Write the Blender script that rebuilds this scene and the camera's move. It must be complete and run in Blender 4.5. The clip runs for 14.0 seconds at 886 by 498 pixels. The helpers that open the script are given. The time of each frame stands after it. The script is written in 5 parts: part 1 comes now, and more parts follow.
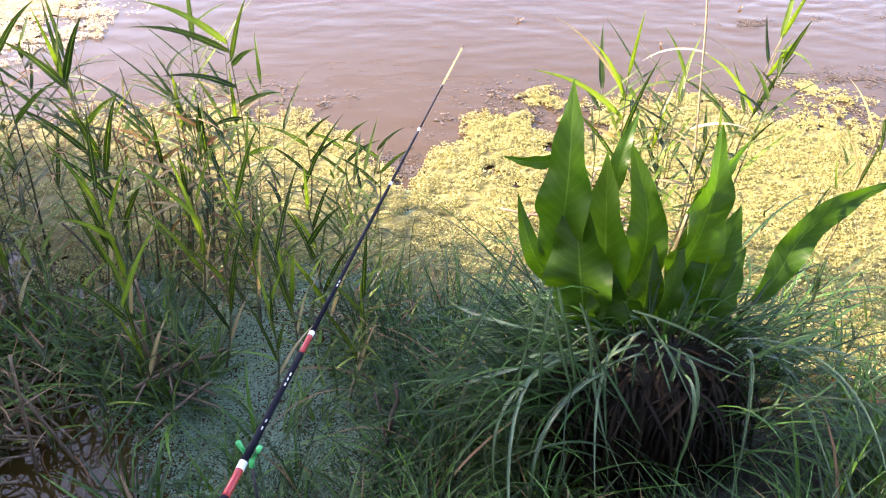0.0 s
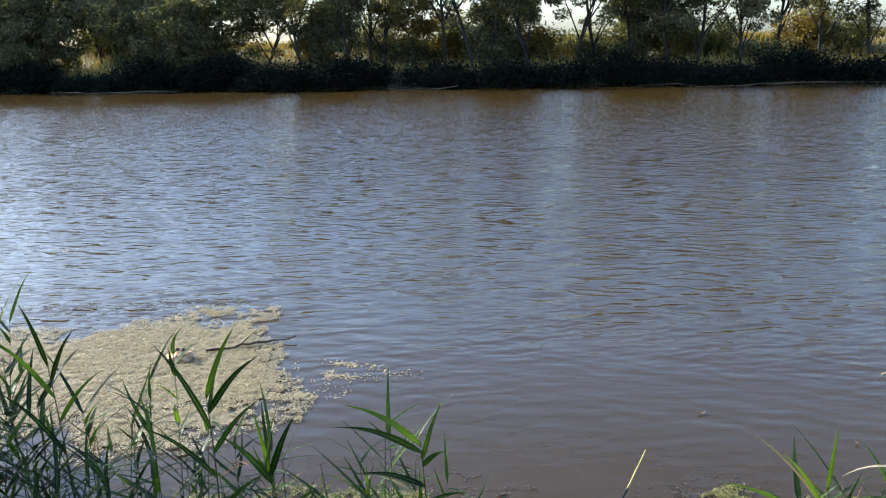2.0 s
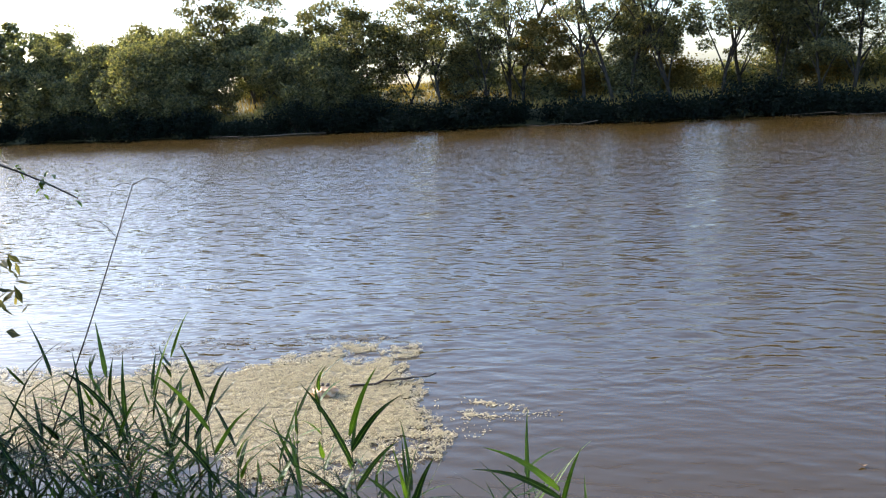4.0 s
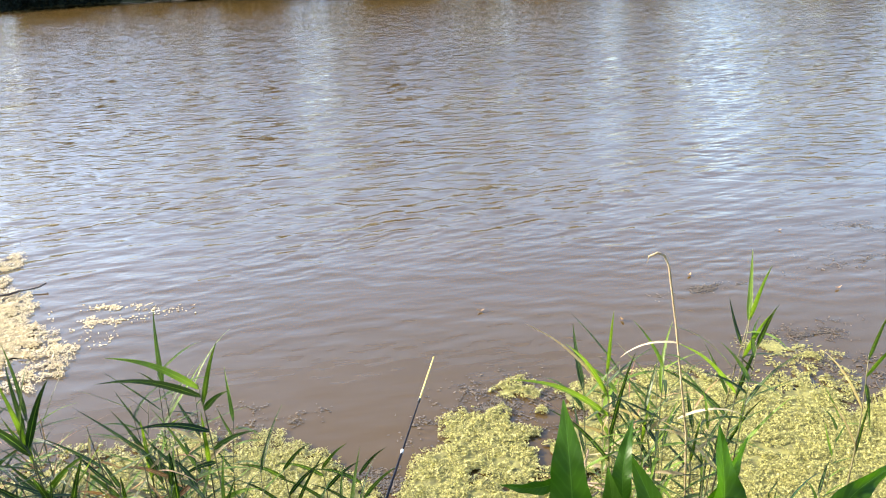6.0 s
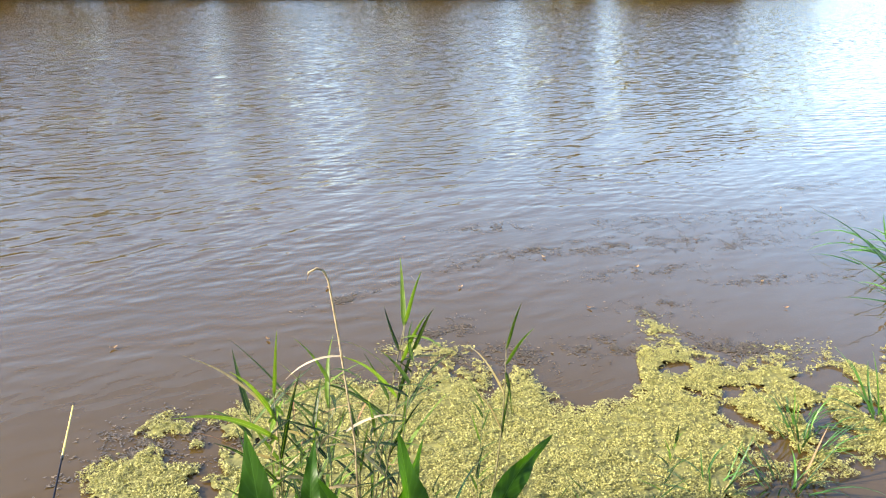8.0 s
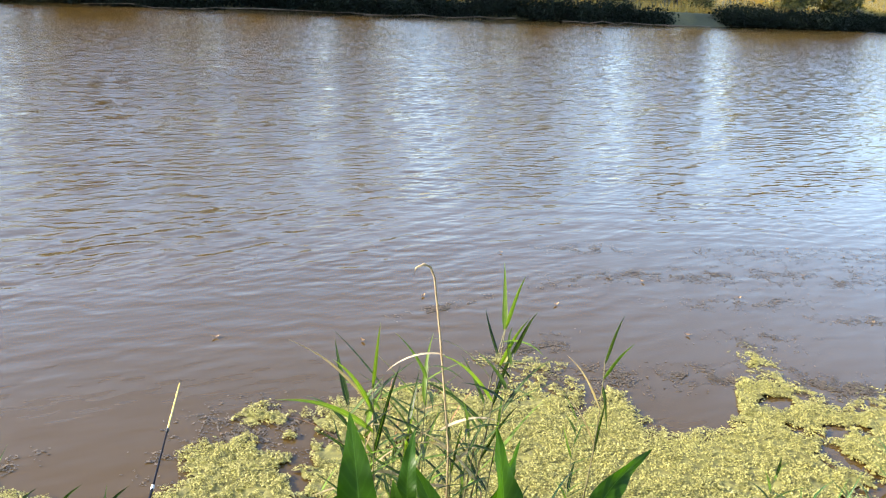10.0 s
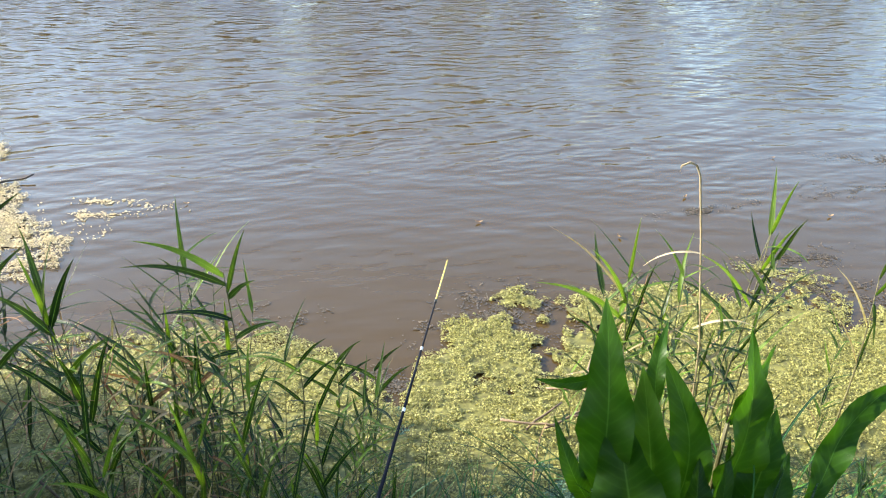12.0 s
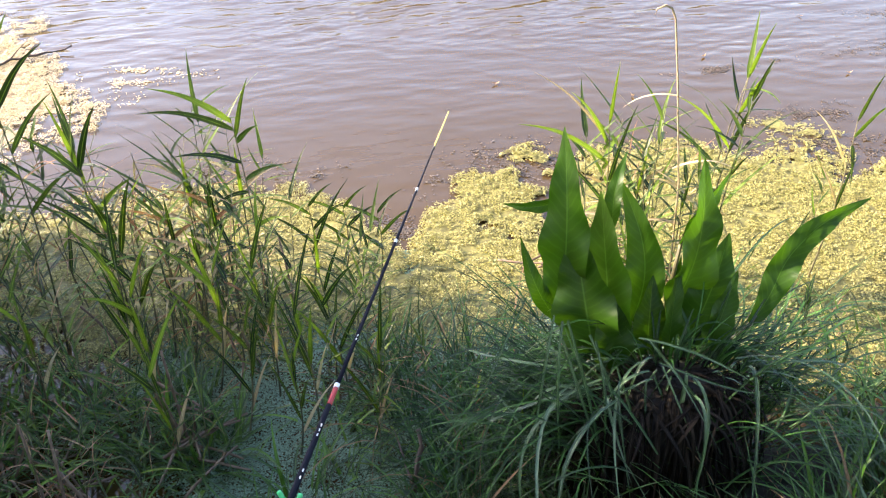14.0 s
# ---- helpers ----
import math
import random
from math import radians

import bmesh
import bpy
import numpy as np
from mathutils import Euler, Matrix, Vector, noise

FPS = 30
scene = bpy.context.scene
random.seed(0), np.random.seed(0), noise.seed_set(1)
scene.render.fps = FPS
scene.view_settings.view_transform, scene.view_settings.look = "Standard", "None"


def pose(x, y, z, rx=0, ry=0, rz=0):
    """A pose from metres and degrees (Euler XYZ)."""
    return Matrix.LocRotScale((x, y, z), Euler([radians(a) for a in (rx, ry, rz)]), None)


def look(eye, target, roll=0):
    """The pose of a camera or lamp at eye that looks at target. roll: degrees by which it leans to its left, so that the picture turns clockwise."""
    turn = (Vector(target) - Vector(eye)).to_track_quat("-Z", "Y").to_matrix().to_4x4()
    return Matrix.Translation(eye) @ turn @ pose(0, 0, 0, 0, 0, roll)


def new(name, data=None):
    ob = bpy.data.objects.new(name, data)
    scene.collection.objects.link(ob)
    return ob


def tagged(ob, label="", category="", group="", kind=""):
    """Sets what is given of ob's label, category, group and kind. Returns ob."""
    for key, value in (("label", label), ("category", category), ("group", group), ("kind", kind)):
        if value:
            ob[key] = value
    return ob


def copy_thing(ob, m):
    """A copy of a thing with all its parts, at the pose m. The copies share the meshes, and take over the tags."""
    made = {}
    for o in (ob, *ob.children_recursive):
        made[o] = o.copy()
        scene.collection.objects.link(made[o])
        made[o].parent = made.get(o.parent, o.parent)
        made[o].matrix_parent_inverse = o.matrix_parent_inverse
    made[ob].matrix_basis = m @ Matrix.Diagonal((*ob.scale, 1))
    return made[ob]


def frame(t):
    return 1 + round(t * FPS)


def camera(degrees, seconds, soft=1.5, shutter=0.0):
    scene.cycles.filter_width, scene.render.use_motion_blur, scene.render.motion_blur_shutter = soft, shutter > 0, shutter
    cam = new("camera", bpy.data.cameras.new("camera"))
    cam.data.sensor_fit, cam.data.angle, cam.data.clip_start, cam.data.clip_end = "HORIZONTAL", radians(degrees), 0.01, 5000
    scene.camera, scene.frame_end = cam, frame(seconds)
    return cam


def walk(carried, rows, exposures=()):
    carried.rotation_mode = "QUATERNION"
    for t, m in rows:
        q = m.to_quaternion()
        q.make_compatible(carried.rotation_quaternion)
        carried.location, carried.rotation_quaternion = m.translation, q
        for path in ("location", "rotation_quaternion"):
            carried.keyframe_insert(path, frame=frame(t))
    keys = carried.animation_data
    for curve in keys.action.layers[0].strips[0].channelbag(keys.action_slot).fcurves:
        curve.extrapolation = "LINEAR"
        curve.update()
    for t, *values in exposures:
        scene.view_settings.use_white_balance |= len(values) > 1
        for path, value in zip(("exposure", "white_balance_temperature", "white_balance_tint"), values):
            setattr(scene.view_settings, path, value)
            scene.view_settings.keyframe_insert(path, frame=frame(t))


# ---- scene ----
cam = camera(53.91, 14.0, 1.15)


def held(x, y, z, tilt, turn, lean):
    """Pose of the camera: place, tilt up from straight down, turn to the left, lean."""
    return pose(x, y, z, tilt, 0, turn) @ pose(0, 0, 0, 0, 0, lean)


PATH = [
    (0.00, held(0.131, -0.055, 1.855, 52.80, -5.22, 2.43)),
    (0.50, held(0.141, -0.068, 1.906, 60.88, -4.73, 1.58)),
    (1.00, held(0.134, -0.071, 1.945, 67.39, -3.68, 0.95)),
    (1.50, held(0.129, -0.076, 1.967, 71.45, 0.78, -0.46)),
    (2.00, held(0.092, -0.081, 1.985, 76.57, 7.27, -1.31)),
    (2.50, held(0.104, -0.095, 1.996, 78.44, 11.70, -2.36)),
    (2.70, held(0.096, -0.109, 2.004, 78.88, 13.12, -2.40)),
    (3.75, held(0.096, -0.098, 2.013, 79.39, 16.71, -3.21)),
    (4.80, held(0.096, -0.068, 1.996, 78.25, 13.83, -3.24)),
    (5.00, held(0.088, -0.075, 1.995, 78.05, 12.79, -2.97)),
    (5.50, held(0.096, -0.009, 1.968, 76.18, 6.95, -3.20)),
    (6.00, held(0.088, 0.076, 1.952, 70.29, -8.14, -2.70)),
    (6.50, held(0.041, 0.157, 1.958, 67.65, -21.12, -1.68)),
    (7.00, held(0.030, 0.159, 1.963, 69.06, -27.96, -0.31)),
    (7.20, held(0.030, 0.166, 1.962, 69.47, -29.78, -0.06)),
    (7.89, held(0.015, 0.176, 1.938, 70.97, -34.07, 1.12)),
    (8.61, held(-0.015, 0.174, 1.898, 72.20, -34.67, 2.45)),
    (9.30, held(-0.037, 0.179, 1.873, 72.40, -32.23, 3.11)),
    (9.50, held(-0.040, 0.184, 1.870, 72.26, -31.15, 3.14)),
    (10.00, held(-0.044, 0.177, 1.875, 72.46, -28.08, 3.34)),
    (10.50, held(-0.058, 0.165, 1.883, 72.28, -24.33, 3.27)),
    (11.00, held(-0.059, 0.159, 1.882, 71.50, -20.86, 2.99)),
    (11.50, held(-0.061, 0.158, 1.886, 70.43, -16.99, 2.66)),
    (12.00, held(-0.096, 0.095, 1.892, 65.06, -10.49, 0.91)),
    (12.50, held(-0.037, -0.062, 1.870, 58.35, -4.12, -0.71)),
    (13.00, held(0.020, -0.133, 1.849, 51.82, -1.76, -2.12)),
    (13.50, held(0.029, -0.135, 1.842, 50.88, -4.59, -1.77)),
    (14.00, held(0.052, -0.177, 1.882, 57.35, -6.53, -1.49)),
]
EXPOSURES = [(0.0, 3.19, 7150, 32), (0.4, 2.67, 7350, 30), (0.9, 2.49, 7050, 22), (1.5, 2.42, 6550, 12), (1.75, 1.67, 6050, 8), (2.0, 1.37, 5650, 6), (2.5, 1.53, 5850, 8), (5.4, 1.65, 5950, 10), (6.0, 2.52, 6650, 10), (7.1, 2.35, 6750, 10), (9.5, 2.29, 6550, 10), (11.8, 2.37, 6650, 6), (12.0, 2.28, 6500, 4), (12.3, 1.92, 7550, 20), (12.7, 1.92, 7550, 18), (13.0, 2.67, 7150, 18), (13.6, 3.02, 6450, 20), (14.0, 2.82, 7050, 22)]
walk(cam, PATH, EXPOSURES)

# ---- light ----
SUN_FROM = Vector((-0.945, 0.325, 0.0)).normalized()
SUN_HEIGHT = radians(26)
world = bpy.data.worlds.new("sky")
scene.world = world
world.use_nodes = True
wn = world.node_tree
sky = wn.nodes.new("ShaderNodeTexSky")
sky.sky_type = "NISHITA"
sky.sun_disc = False
sky.sun_elevation = SUN_HEIGHT
sky.sun_rotation = math.atan2(SUN_FROM.x, SUN_FROM.y)
sky.dust_density = 1.8
sky.ozone_density = 2.6
wn.links.new(sky.outputs["Color"], wn.nodes["Background"].inputs["Color"])
wn.nodes["Background"].inputs["Strength"].default_value = 0.15
sun = new("sun", bpy.data.lights.new("sun", "SUN"))
sun.data.energy = 4.6
sun.data.angle = radians(0.6)
sun.data.color = (1.0, 0.89, 0.72)
sun.matrix_world = look((SUN_FROM * 40 * math.cos(SUN_HEIGHT)) + Vector((0, 0, 40 * math.sin(SUN_HEIGHT))), (0, 0, 0))

# ---- materials ----


def ramp(nt, fac, stops):
    n = nt.nodes.new("ShaderNodeValToRGB")
    while len(n.color_ramp.elements) < len(stops):
        n.color_ramp.elements.new(0.5)
    for e, (p, c) in zip(n.color_ramp.elements, stops):
        e.position, e.color = p, (*c, 1)
    nt.links.new(fac, n.inputs["Fac"])
    return n.outputs["Color"]


def noise_tex(nt, scale, detail=4.0, vec=None, rough=0.55, distort=0.0):
    n = nt.nodes.new("ShaderNodeTexNoise")
    n.inputs["Scale"].default_value, n.inputs["Detail"].default_value = scale, detail
    n.inputs["Roughness"].default_value, n.inputs["Distortion"].default_value = rough, distort
    if vec is not None:
        nt.links.new(vec, n.inputs["Vector"])
    return n.outputs["Fac"]


def mixc(nt, fac, a, b, kind="MIX"):
    n = nt.nodes.new("ShaderNodeMix")
    n.data_type, n.blend_type = "RGBA", kind
    for sock, v in ((n.inputs["Factor"], fac), (n.inputs["A"], a), (n.inputs["B"], b)):
        if hasattr(v, "is_linked"):
            nt.links.new(v, sock)
        else:
            sock.default_value = v if not isinstance(v, tuple) else (*v, 1)
    return n.outputs["Result"]


def calc(nt, op, a, b=0.0, c=0.0):
    n = nt.nodes.new("ShaderNodeMath")
    n.operation = op
    for sock, v in zip(n.inputs, (a, b, c)):
        if hasattr(v, "is_linked"):
            nt.links.new(v, sock)
        else:
            sock.default_value = v
    return n.outputs[0]


def bump(nt, height, strength, distance, under=None):
    n = nt.nodes.new("ShaderNodeBump")
    n.inputs["Strength"].default_value, n.inputs["Distance"].default_value = strength, distance
    nt.links.new(height, n.inputs["Height"])
    if under is not None:
        nt.links.new(under, n.inputs["Normal"])
    return n.outputs["Normal"]


def material(name):
    m = bpy.data.materials.new(name)
    m.use_nodes = True
    nt = m.node_tree
    return m, nt, nt.nodes["Principled BSDF"], nt.nodes["Material Output"]


def coords(nt, which="Object"):
    return nt.nodes.new("ShaderNodeTexCoord").outputs[which]


def leaf_material(name, dark, light, tip=None, rough=0.45, glow=0.4, by="Random", veins=0.0, rib_width=0.09, gloss=0.55):
    """A thin leaf: two greens by chance, grain along it, light that comes through it."""
    m, nt, p, out = material(name)
    if by == "Random":
        chance = nt.nodes.new("ShaderNodeObjectInfo").outputs["Random"]
    else:
        chance = nt.nodes.new("ShaderNodeNewGeometry").outputs["Random Per Island"]
    middle = tuple(0.72 * a + 0.28 * b for a, b in zip(dark, light))
    col = ramp(nt, chance, [(0.0, tuple(0.8 * c for c in dark)), (0.55, middle), (1.0, light)])
    patch = noise_tex(nt, 14.0, 3.0, coords(nt))
    col = mixc(nt, calc(nt, "MULTIPLY", patch, 0.5), col, tuple(0.55 * c for c in dark))
    uv = nt.nodes.new("ShaderNodeSeparateXYZ")
    nt.links.new(coords(nt, "UV"), uv.inputs[0])
    if tip:
        edge = calc(nt, "MULTIPLY_ADD", noise_tex(nt, 9.0, 2.0, coords(nt)), 0.5, uv.outputs["Y"])
        dry = calc(nt, "MULTIPLY", calc(nt, "SUBTRACT", edge, 1.24), 3.0)
        dry = calc(nt, "MINIMUM", calc(nt, "MAXIMUM", dry, 0.0), 0.9)
        col = mixc(nt, dry, col, tip)
    stripes = nt.nodes.new("ShaderNodeTexWave")
    stripes.bands_direction = "X"
    stripes.inputs["Scale"].default_value = 3.2
    stripes.inputs["Distortion"].default_value = 0.6
    nt.links.new(coords(nt, "UV"), stripes.inputs["Vector"])
    rib = calc(nt, "MULTIPLY", calc(nt, "SUBTRACT", rib_width, calc(nt, "ABSOLUTE", uv.outputs["X"])), 11.0)
    rib = calc(nt, "MINIMUM", calc(nt, "MAXIMUM", rib, 0.0), 0.7)
    col = mixc(nt, rib, col, tuple(min(1, 1.5 * c + 0.03) for c in light))
    if veins:
        vein = nt.nodes.new("ShaderNodeTexWave")
        vein.bands_direction = "Y"
        vein.inputs["Scale"].default_value, vein.inputs["Distortion"].default_value = 5.0, 1.2
        skew = nt.nodes.new("ShaderNodeCombineXYZ")
        nt.links.new(uv.outputs["X"], skew.inputs["X"])
        nt.links.new(calc(nt, "SUBTRACT", uv.outputs["Y"], calc(nt, "MULTIPLY", calc(nt, "ABSOLUTE", uv.outputs["X"]), 0.12)), skew.inputs["Y"])
        nt.links.new(skew.outputs[0], vein.inputs["Vector"])
        col = mixc(nt, calc(nt, "MULTIPLY", calc(nt, "POWER", vein.outputs["Fac"], 6.0), veins), col, tuple(min(1, 1.6 * c + 0.02) for c in light))
        nt.links.new(bump(nt, vein.outputs["Fac"], 0.08, 0.002), p.inputs["Normal"])
    else:
        nt.links.new(bump(nt, stripes.outputs["Fac"], 0.3, 0.001), p.inputs["Normal"])
    nt.links.new(col, p.inputs["Base Color"])
    p.inputs["Roughness"].default_value = rough
    p.inputs["Specular IOR Level"].default_value = gloss if rough < 0.8 else 0.15
    thru = nt.nodes.new("ShaderNodeBsdfTranslucent")
    nt.links.new(mixc(nt, 1.0, col, (1.15, 1.15, 0.42), "MULTIPLY"), thru.inputs["Color"])
    mix = nt.nodes.new("ShaderNodeMixShader")
    mix.inputs[0].default_value = glow
    nt.links.new(p.outputs[0], mix.inputs[1])
    nt.links.new(thru.outputs[0], mix.inputs[2])
    nt.links.new(mix.outputs[0], out.inputs["Surface"])
    return m


def plain_material(name, dark, light, rough=0.7, scale=20.0, relief=0.3, metal=0.0, dist=0.004, by=""):
    m, nt, p, out = material(name)
    n = noise_tex(nt, scale, 6.0, coords(nt))
    col = ramp(nt, n, [(0.3, dark), (0.7, light)])
    fine = noise_tex(nt, scale * 7, 3.0, coords(nt))
    col = mixc(nt, calc(nt, "MULTIPLY", fine, 0.45), col, tuple(0.6 * c for c in dark))
    nt.links.new(col, p.inputs["Base Color"])
    nt.links.new(bump(nt, n, relief, dist), p.inputs["Normal"])
    p.inputs["Roughness"].default_value, p.inputs["Metallic"].default_value = rough, metal
    return m


def water_material():
    """Muddy brown pond water with trains of small wind ripples, calm near the weed."""
    m, nt, p, out = material("pond_water")
    co = coords(nt)

    def turned(x, y, turn):
        n = nt.nodes.new("ShaderNodeMapping")
        n.inputs["Scale"].default_value = (x, y, 1)
        n.inputs["Rotation"].default_value = (0, 0, radians(turn))
        nt.links.new(co, n.inputs["Vector"])
        return n.outputs[0]

    def train(length, turn, where, height):
        """Rows of ripples of one wavelength, in patches."""
        w = nt.nodes.new("ShaderNodeTexWave")
        w.bands_direction = "Y"
        w.inputs["Scale"].default_value = 0.314 / length
        w.inputs["Distortion"].default_value = 4.5
        w.inputs["Detail"].default_value = 1.5
        w.inputs["Detail Scale"].default_value = 1.7
        nt.links.new(turned(1.25, 1.0, turn), w.inputs["Vector"])
        patch = noise_tex(nt, where, 2.0, turned(0.6, 1.3, turn + 20))
        patch = calc(nt, "MULTIPLY", calc(nt, "MAXIMUM", calc(nt, "SUBTRACT", patch, 0.36), 0.0), 5.0)
        return calc(nt, "MULTIPLY", calc(nt, "MULTIPLY", w.outputs["Fac"], patch), height)

    sep = nt.nodes.new("ShaderNodeSeparateXYZ")
    nt.links.new(co, sep.inputs[0])

    def grow(a, b, lo, hi):
        n = nt.nodes.new("ShaderNodeMapRange")
        n.interpolation_type = "SMOOTHSTEP"
        for k, v in (("From Min", a), ("From Max", b), ("To Min", lo), ("To Max", hi)):
            n.inputs[k].default_value = v
        nt.links.new(sep.outputs["Y"], n.inputs["Value"])
        return n.outputs[0]

    near = calc(nt, "ADD", calc(nt, "ADD", train(0.11, -14, 0.9, 0.0014), train(0.16, 16, 0.7, 0.0022)), train(0.21, -6, 0.5, 0.0024))
    near = calc(nt, "MULTIPLY", near, grow(2.8, 6.5, 0.12, 1.0))
    near = calc(nt, "MULTIPLY", near, grow(8.0, 16.0, 1.0, 0.25))
    fine = calc(nt, "MULTIPLY", noise_tex(nt, 1.0, 2.0, turned(7.0, 20.0, 5)), calc(nt, "MULTIPLY", calc(nt, "ADD", grow(3.0, 8.0, 0.1, 1.0), grow(12.0, 24.0, 0.0, 1.0)), 0.004))
    height = calc(nt, "ADD", near, fine)
    facet = nt.nodes.new("ShaderNodeTexNoise")
    facet.inputs["Scale"].default_value, facet.inputs["Detail"].default_value = 1.0, 2.0
    nt.links.new(turned(4.0, 22.0, -10), facet.inputs["Vector"])
    reach = calc(nt, "MULTIPLY", grow(5.0, 15.0, 0.08, 1.0), grow(25.0, 34.0, 1.0, 0.25))
    spread = nt.nodes.new("ShaderNodeCombineXYZ")
    nt.links.new(calc(nt, "MULTIPLY", reach, 0.28), spread.inputs[0])
    nt.links.new(calc(nt, "MULTIPLY", reach, 1.5), spread.inputs[1])

    def vector(op, a, b=None):
        n = nt.nodes.new("ShaderNodeVectorMath")
        n.operation = op
        nt.links.new(a, n.inputs[0])
        if isinstance(b, tuple):
            n.inputs[1].default_value = b
        elif b is not None:
            nt.links.new(b, n.inputs[1])
        return n.outputs[0]

    tilt = vector("MULTIPLY", vector("SUBTRACT", facet.outputs["Color"], (0.5, 0.55, 0.5)), spread.outputs[0])
    nt.links.new(vector("NORMALIZE", vector("ADD", bump(nt, height, 1.0, 1.0), tilt)), p.inputs["Normal"])
    murk = noise_tex(nt, 0.5, 4.0, co)
    nt.links.new(ramp(nt, murk, [(0.3, (0.042, 0.0255, 0.0063)), (0.7, (0.050, 0.0305, 0.0083))]), p.inputs["Base Color"])
    nt.links.new(grow(7.0, 26.0, 0.03, 0.14), p.inputs["Roughness"])
    p.inputs["IOR"].default_value = 1.34
    return m


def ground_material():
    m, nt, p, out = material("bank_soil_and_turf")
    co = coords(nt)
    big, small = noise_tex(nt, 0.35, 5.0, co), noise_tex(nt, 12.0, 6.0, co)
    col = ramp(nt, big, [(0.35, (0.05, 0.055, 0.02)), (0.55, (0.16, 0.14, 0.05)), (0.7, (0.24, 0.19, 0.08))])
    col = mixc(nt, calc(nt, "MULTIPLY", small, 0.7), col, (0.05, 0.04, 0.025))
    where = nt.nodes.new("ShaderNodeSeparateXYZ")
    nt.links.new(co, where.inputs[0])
    # near bank: mud taken near-black, the shade there painted into the colour
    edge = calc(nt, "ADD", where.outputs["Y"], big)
    shade_band = calc(nt, "MULTIPLY", calc(nt, "GREATER_THAN", edge, 0.3), calc(nt, "LESS_THAN", edge, 12.0))
    col = mixc(nt, shade_band, col, ramp(nt, small, [(0.3, (0.006, 0.005, 0.003)), (0.7, (0.024, 0.018, 0.012))]))
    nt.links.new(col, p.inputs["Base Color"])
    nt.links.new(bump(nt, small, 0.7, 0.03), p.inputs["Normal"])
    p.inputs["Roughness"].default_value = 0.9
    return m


REED = leaf_material("reed_leaf", (0.006, 0.024, 0.007), (0.150, 0.255, 0.022), (0.30, 0.26, 0.10), rough=0.36, glow=0.45, gloss=0.3)
DRY = leaf_material("dry_reed_leaf", (0.24, 0.095, 0.04), (0.42, 0.31, 0.18), rough=0.7, glow=0.25)
PALE_DRY = leaf_material("bleached_reed", (0.42, 0.32, 0.19), (0.60, 0.49, 0.33), rough=0.7, glow=0.2)
STEM = leaf_material("reed_stem", (0.030, 0.050, 0.015), (0.13, 0.11, 0.045), rough=0.5, glow=0.05)
SEDGE = leaf_material("sedge_blade", (0.004, 0.022, 0.005), (0.036, 0.135, 0.016), (0.20, 0.18, 0.08), rough=0.45, glow=0.25, by="Island", gloss=0.28)
BROAD_SEDGE = leaf_material("broad_sedge_blade", (0.022, 0.060, 0.026), (0.120, 0.210, 0.090), (0.24, 0.22, 0.12), rough=0.24, glow=0.2)
GRASS = leaf_material("grass_blade", (0.008, 0.042, 0.008), (0.095, 0.260, 0.024), (0.22, 0.22, 0.09), rough=0.34, glow=0.35, by="Island")
BRIGHT_GRASS = leaf_material("broad_grass_blade", (0.014, 0.058, 0.008), (0.170, 0.370, 0.035), (0.26, 0.24, 0.09), rough=0.34, glow=0.35, by="Island")
STRAW = leaf_material("straw", (0.15, 0.09, 0.045), (0.32, 0.24, 0.14), rough=0.8, glow=0.15, by="Island")
DOCK = leaf_material("dock_leaf", (0.026, 0.082, 0.005), (0.046, 0.118, 0.007), rough=0.42, glow=0.50, gloss=0.26, veins=0.10, rib_width=0.045)
MAT_SHEET = plain_material("floating_weed", (0.07, 0.066, 0.016), (0.19, 0.18, 0.04), 0.8, 40.0, 0.6)
PALE_SHEET = plain_material("pale_floating_weed", (0.13, 0.105, 0.055), (0.27, 0.22, 0.12), 0.8, 40.0, 0.6)
PALE_FROND = leaf_material("pale_weed_frond", (0.38, 0.30, 0.165), (0.66, 0.56, 0.35), rough=0.6, glow=0.2, by="Island")
FROND = leaf_material("weed_frond", (0.185, 0.178, 0.045), (0.45, 0.425, 0.14), rough=0.6, glow=0.25, by="Island")
BROWN_WEED = leaf_material("brown_weed", (0.022, 0.018, 0.014), (0.13, 0.095, 0.06), rough=0.7, glow=0.1, by="Island")
DUCKWEED = leaf_material("duckweed", (0.075, 0.17, 0.10), (0.195, 0.32, 0.21), rough=0.5, glow=0.2, by="Island")
DRIFT_LEAF = leaf_material("drifting_leaf", (0.22, 0.12, 0.05), (0.50, 0.34, 0.18), rough=0.6, glow=0.2)
BARK = plain_material("bark", (0.025, 0.02, 0.015), (0.07, 0.055, 0.04), 0.9, 9.0, 0.8)
# green leaf darkened to near-black: the hedge's shade is in its colour
SHADED_LEAF = leaf_material("shaded_bank_leaf", (0.006, 0.011, 0.008), (0.018, 0.026, 0.014), rough=0.85, glow=0.25, by="Island")
TREE_LEAF = leaf_material("tree_leaf", (0.050, 0.062, 0.038), (0.36, 0.29, 0.11), rough=0.85, glow=0.4, by="Island")
WILLOW_LEAF = leaf_material("willow_leaf", (0.060, 0.080, 0.066), (0.46, 0.40, 0.18), rough=0.85, glow=0.45, by="Island")
AUTUMN_LEAF = leaf_material("turning_leaf", (0.13, 0.11, 0.035), (0.38, 0.25, 0.075), rough=0.85, glow=0.35, by="Island")
DRY_GRASS = leaf_material("dry_grass", (0.30, 0.20, 0.05), (0.60, 0.42, 0.13), rough=0.8, glow=0.25, by="Island")
WATER = water_material()
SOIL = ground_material()
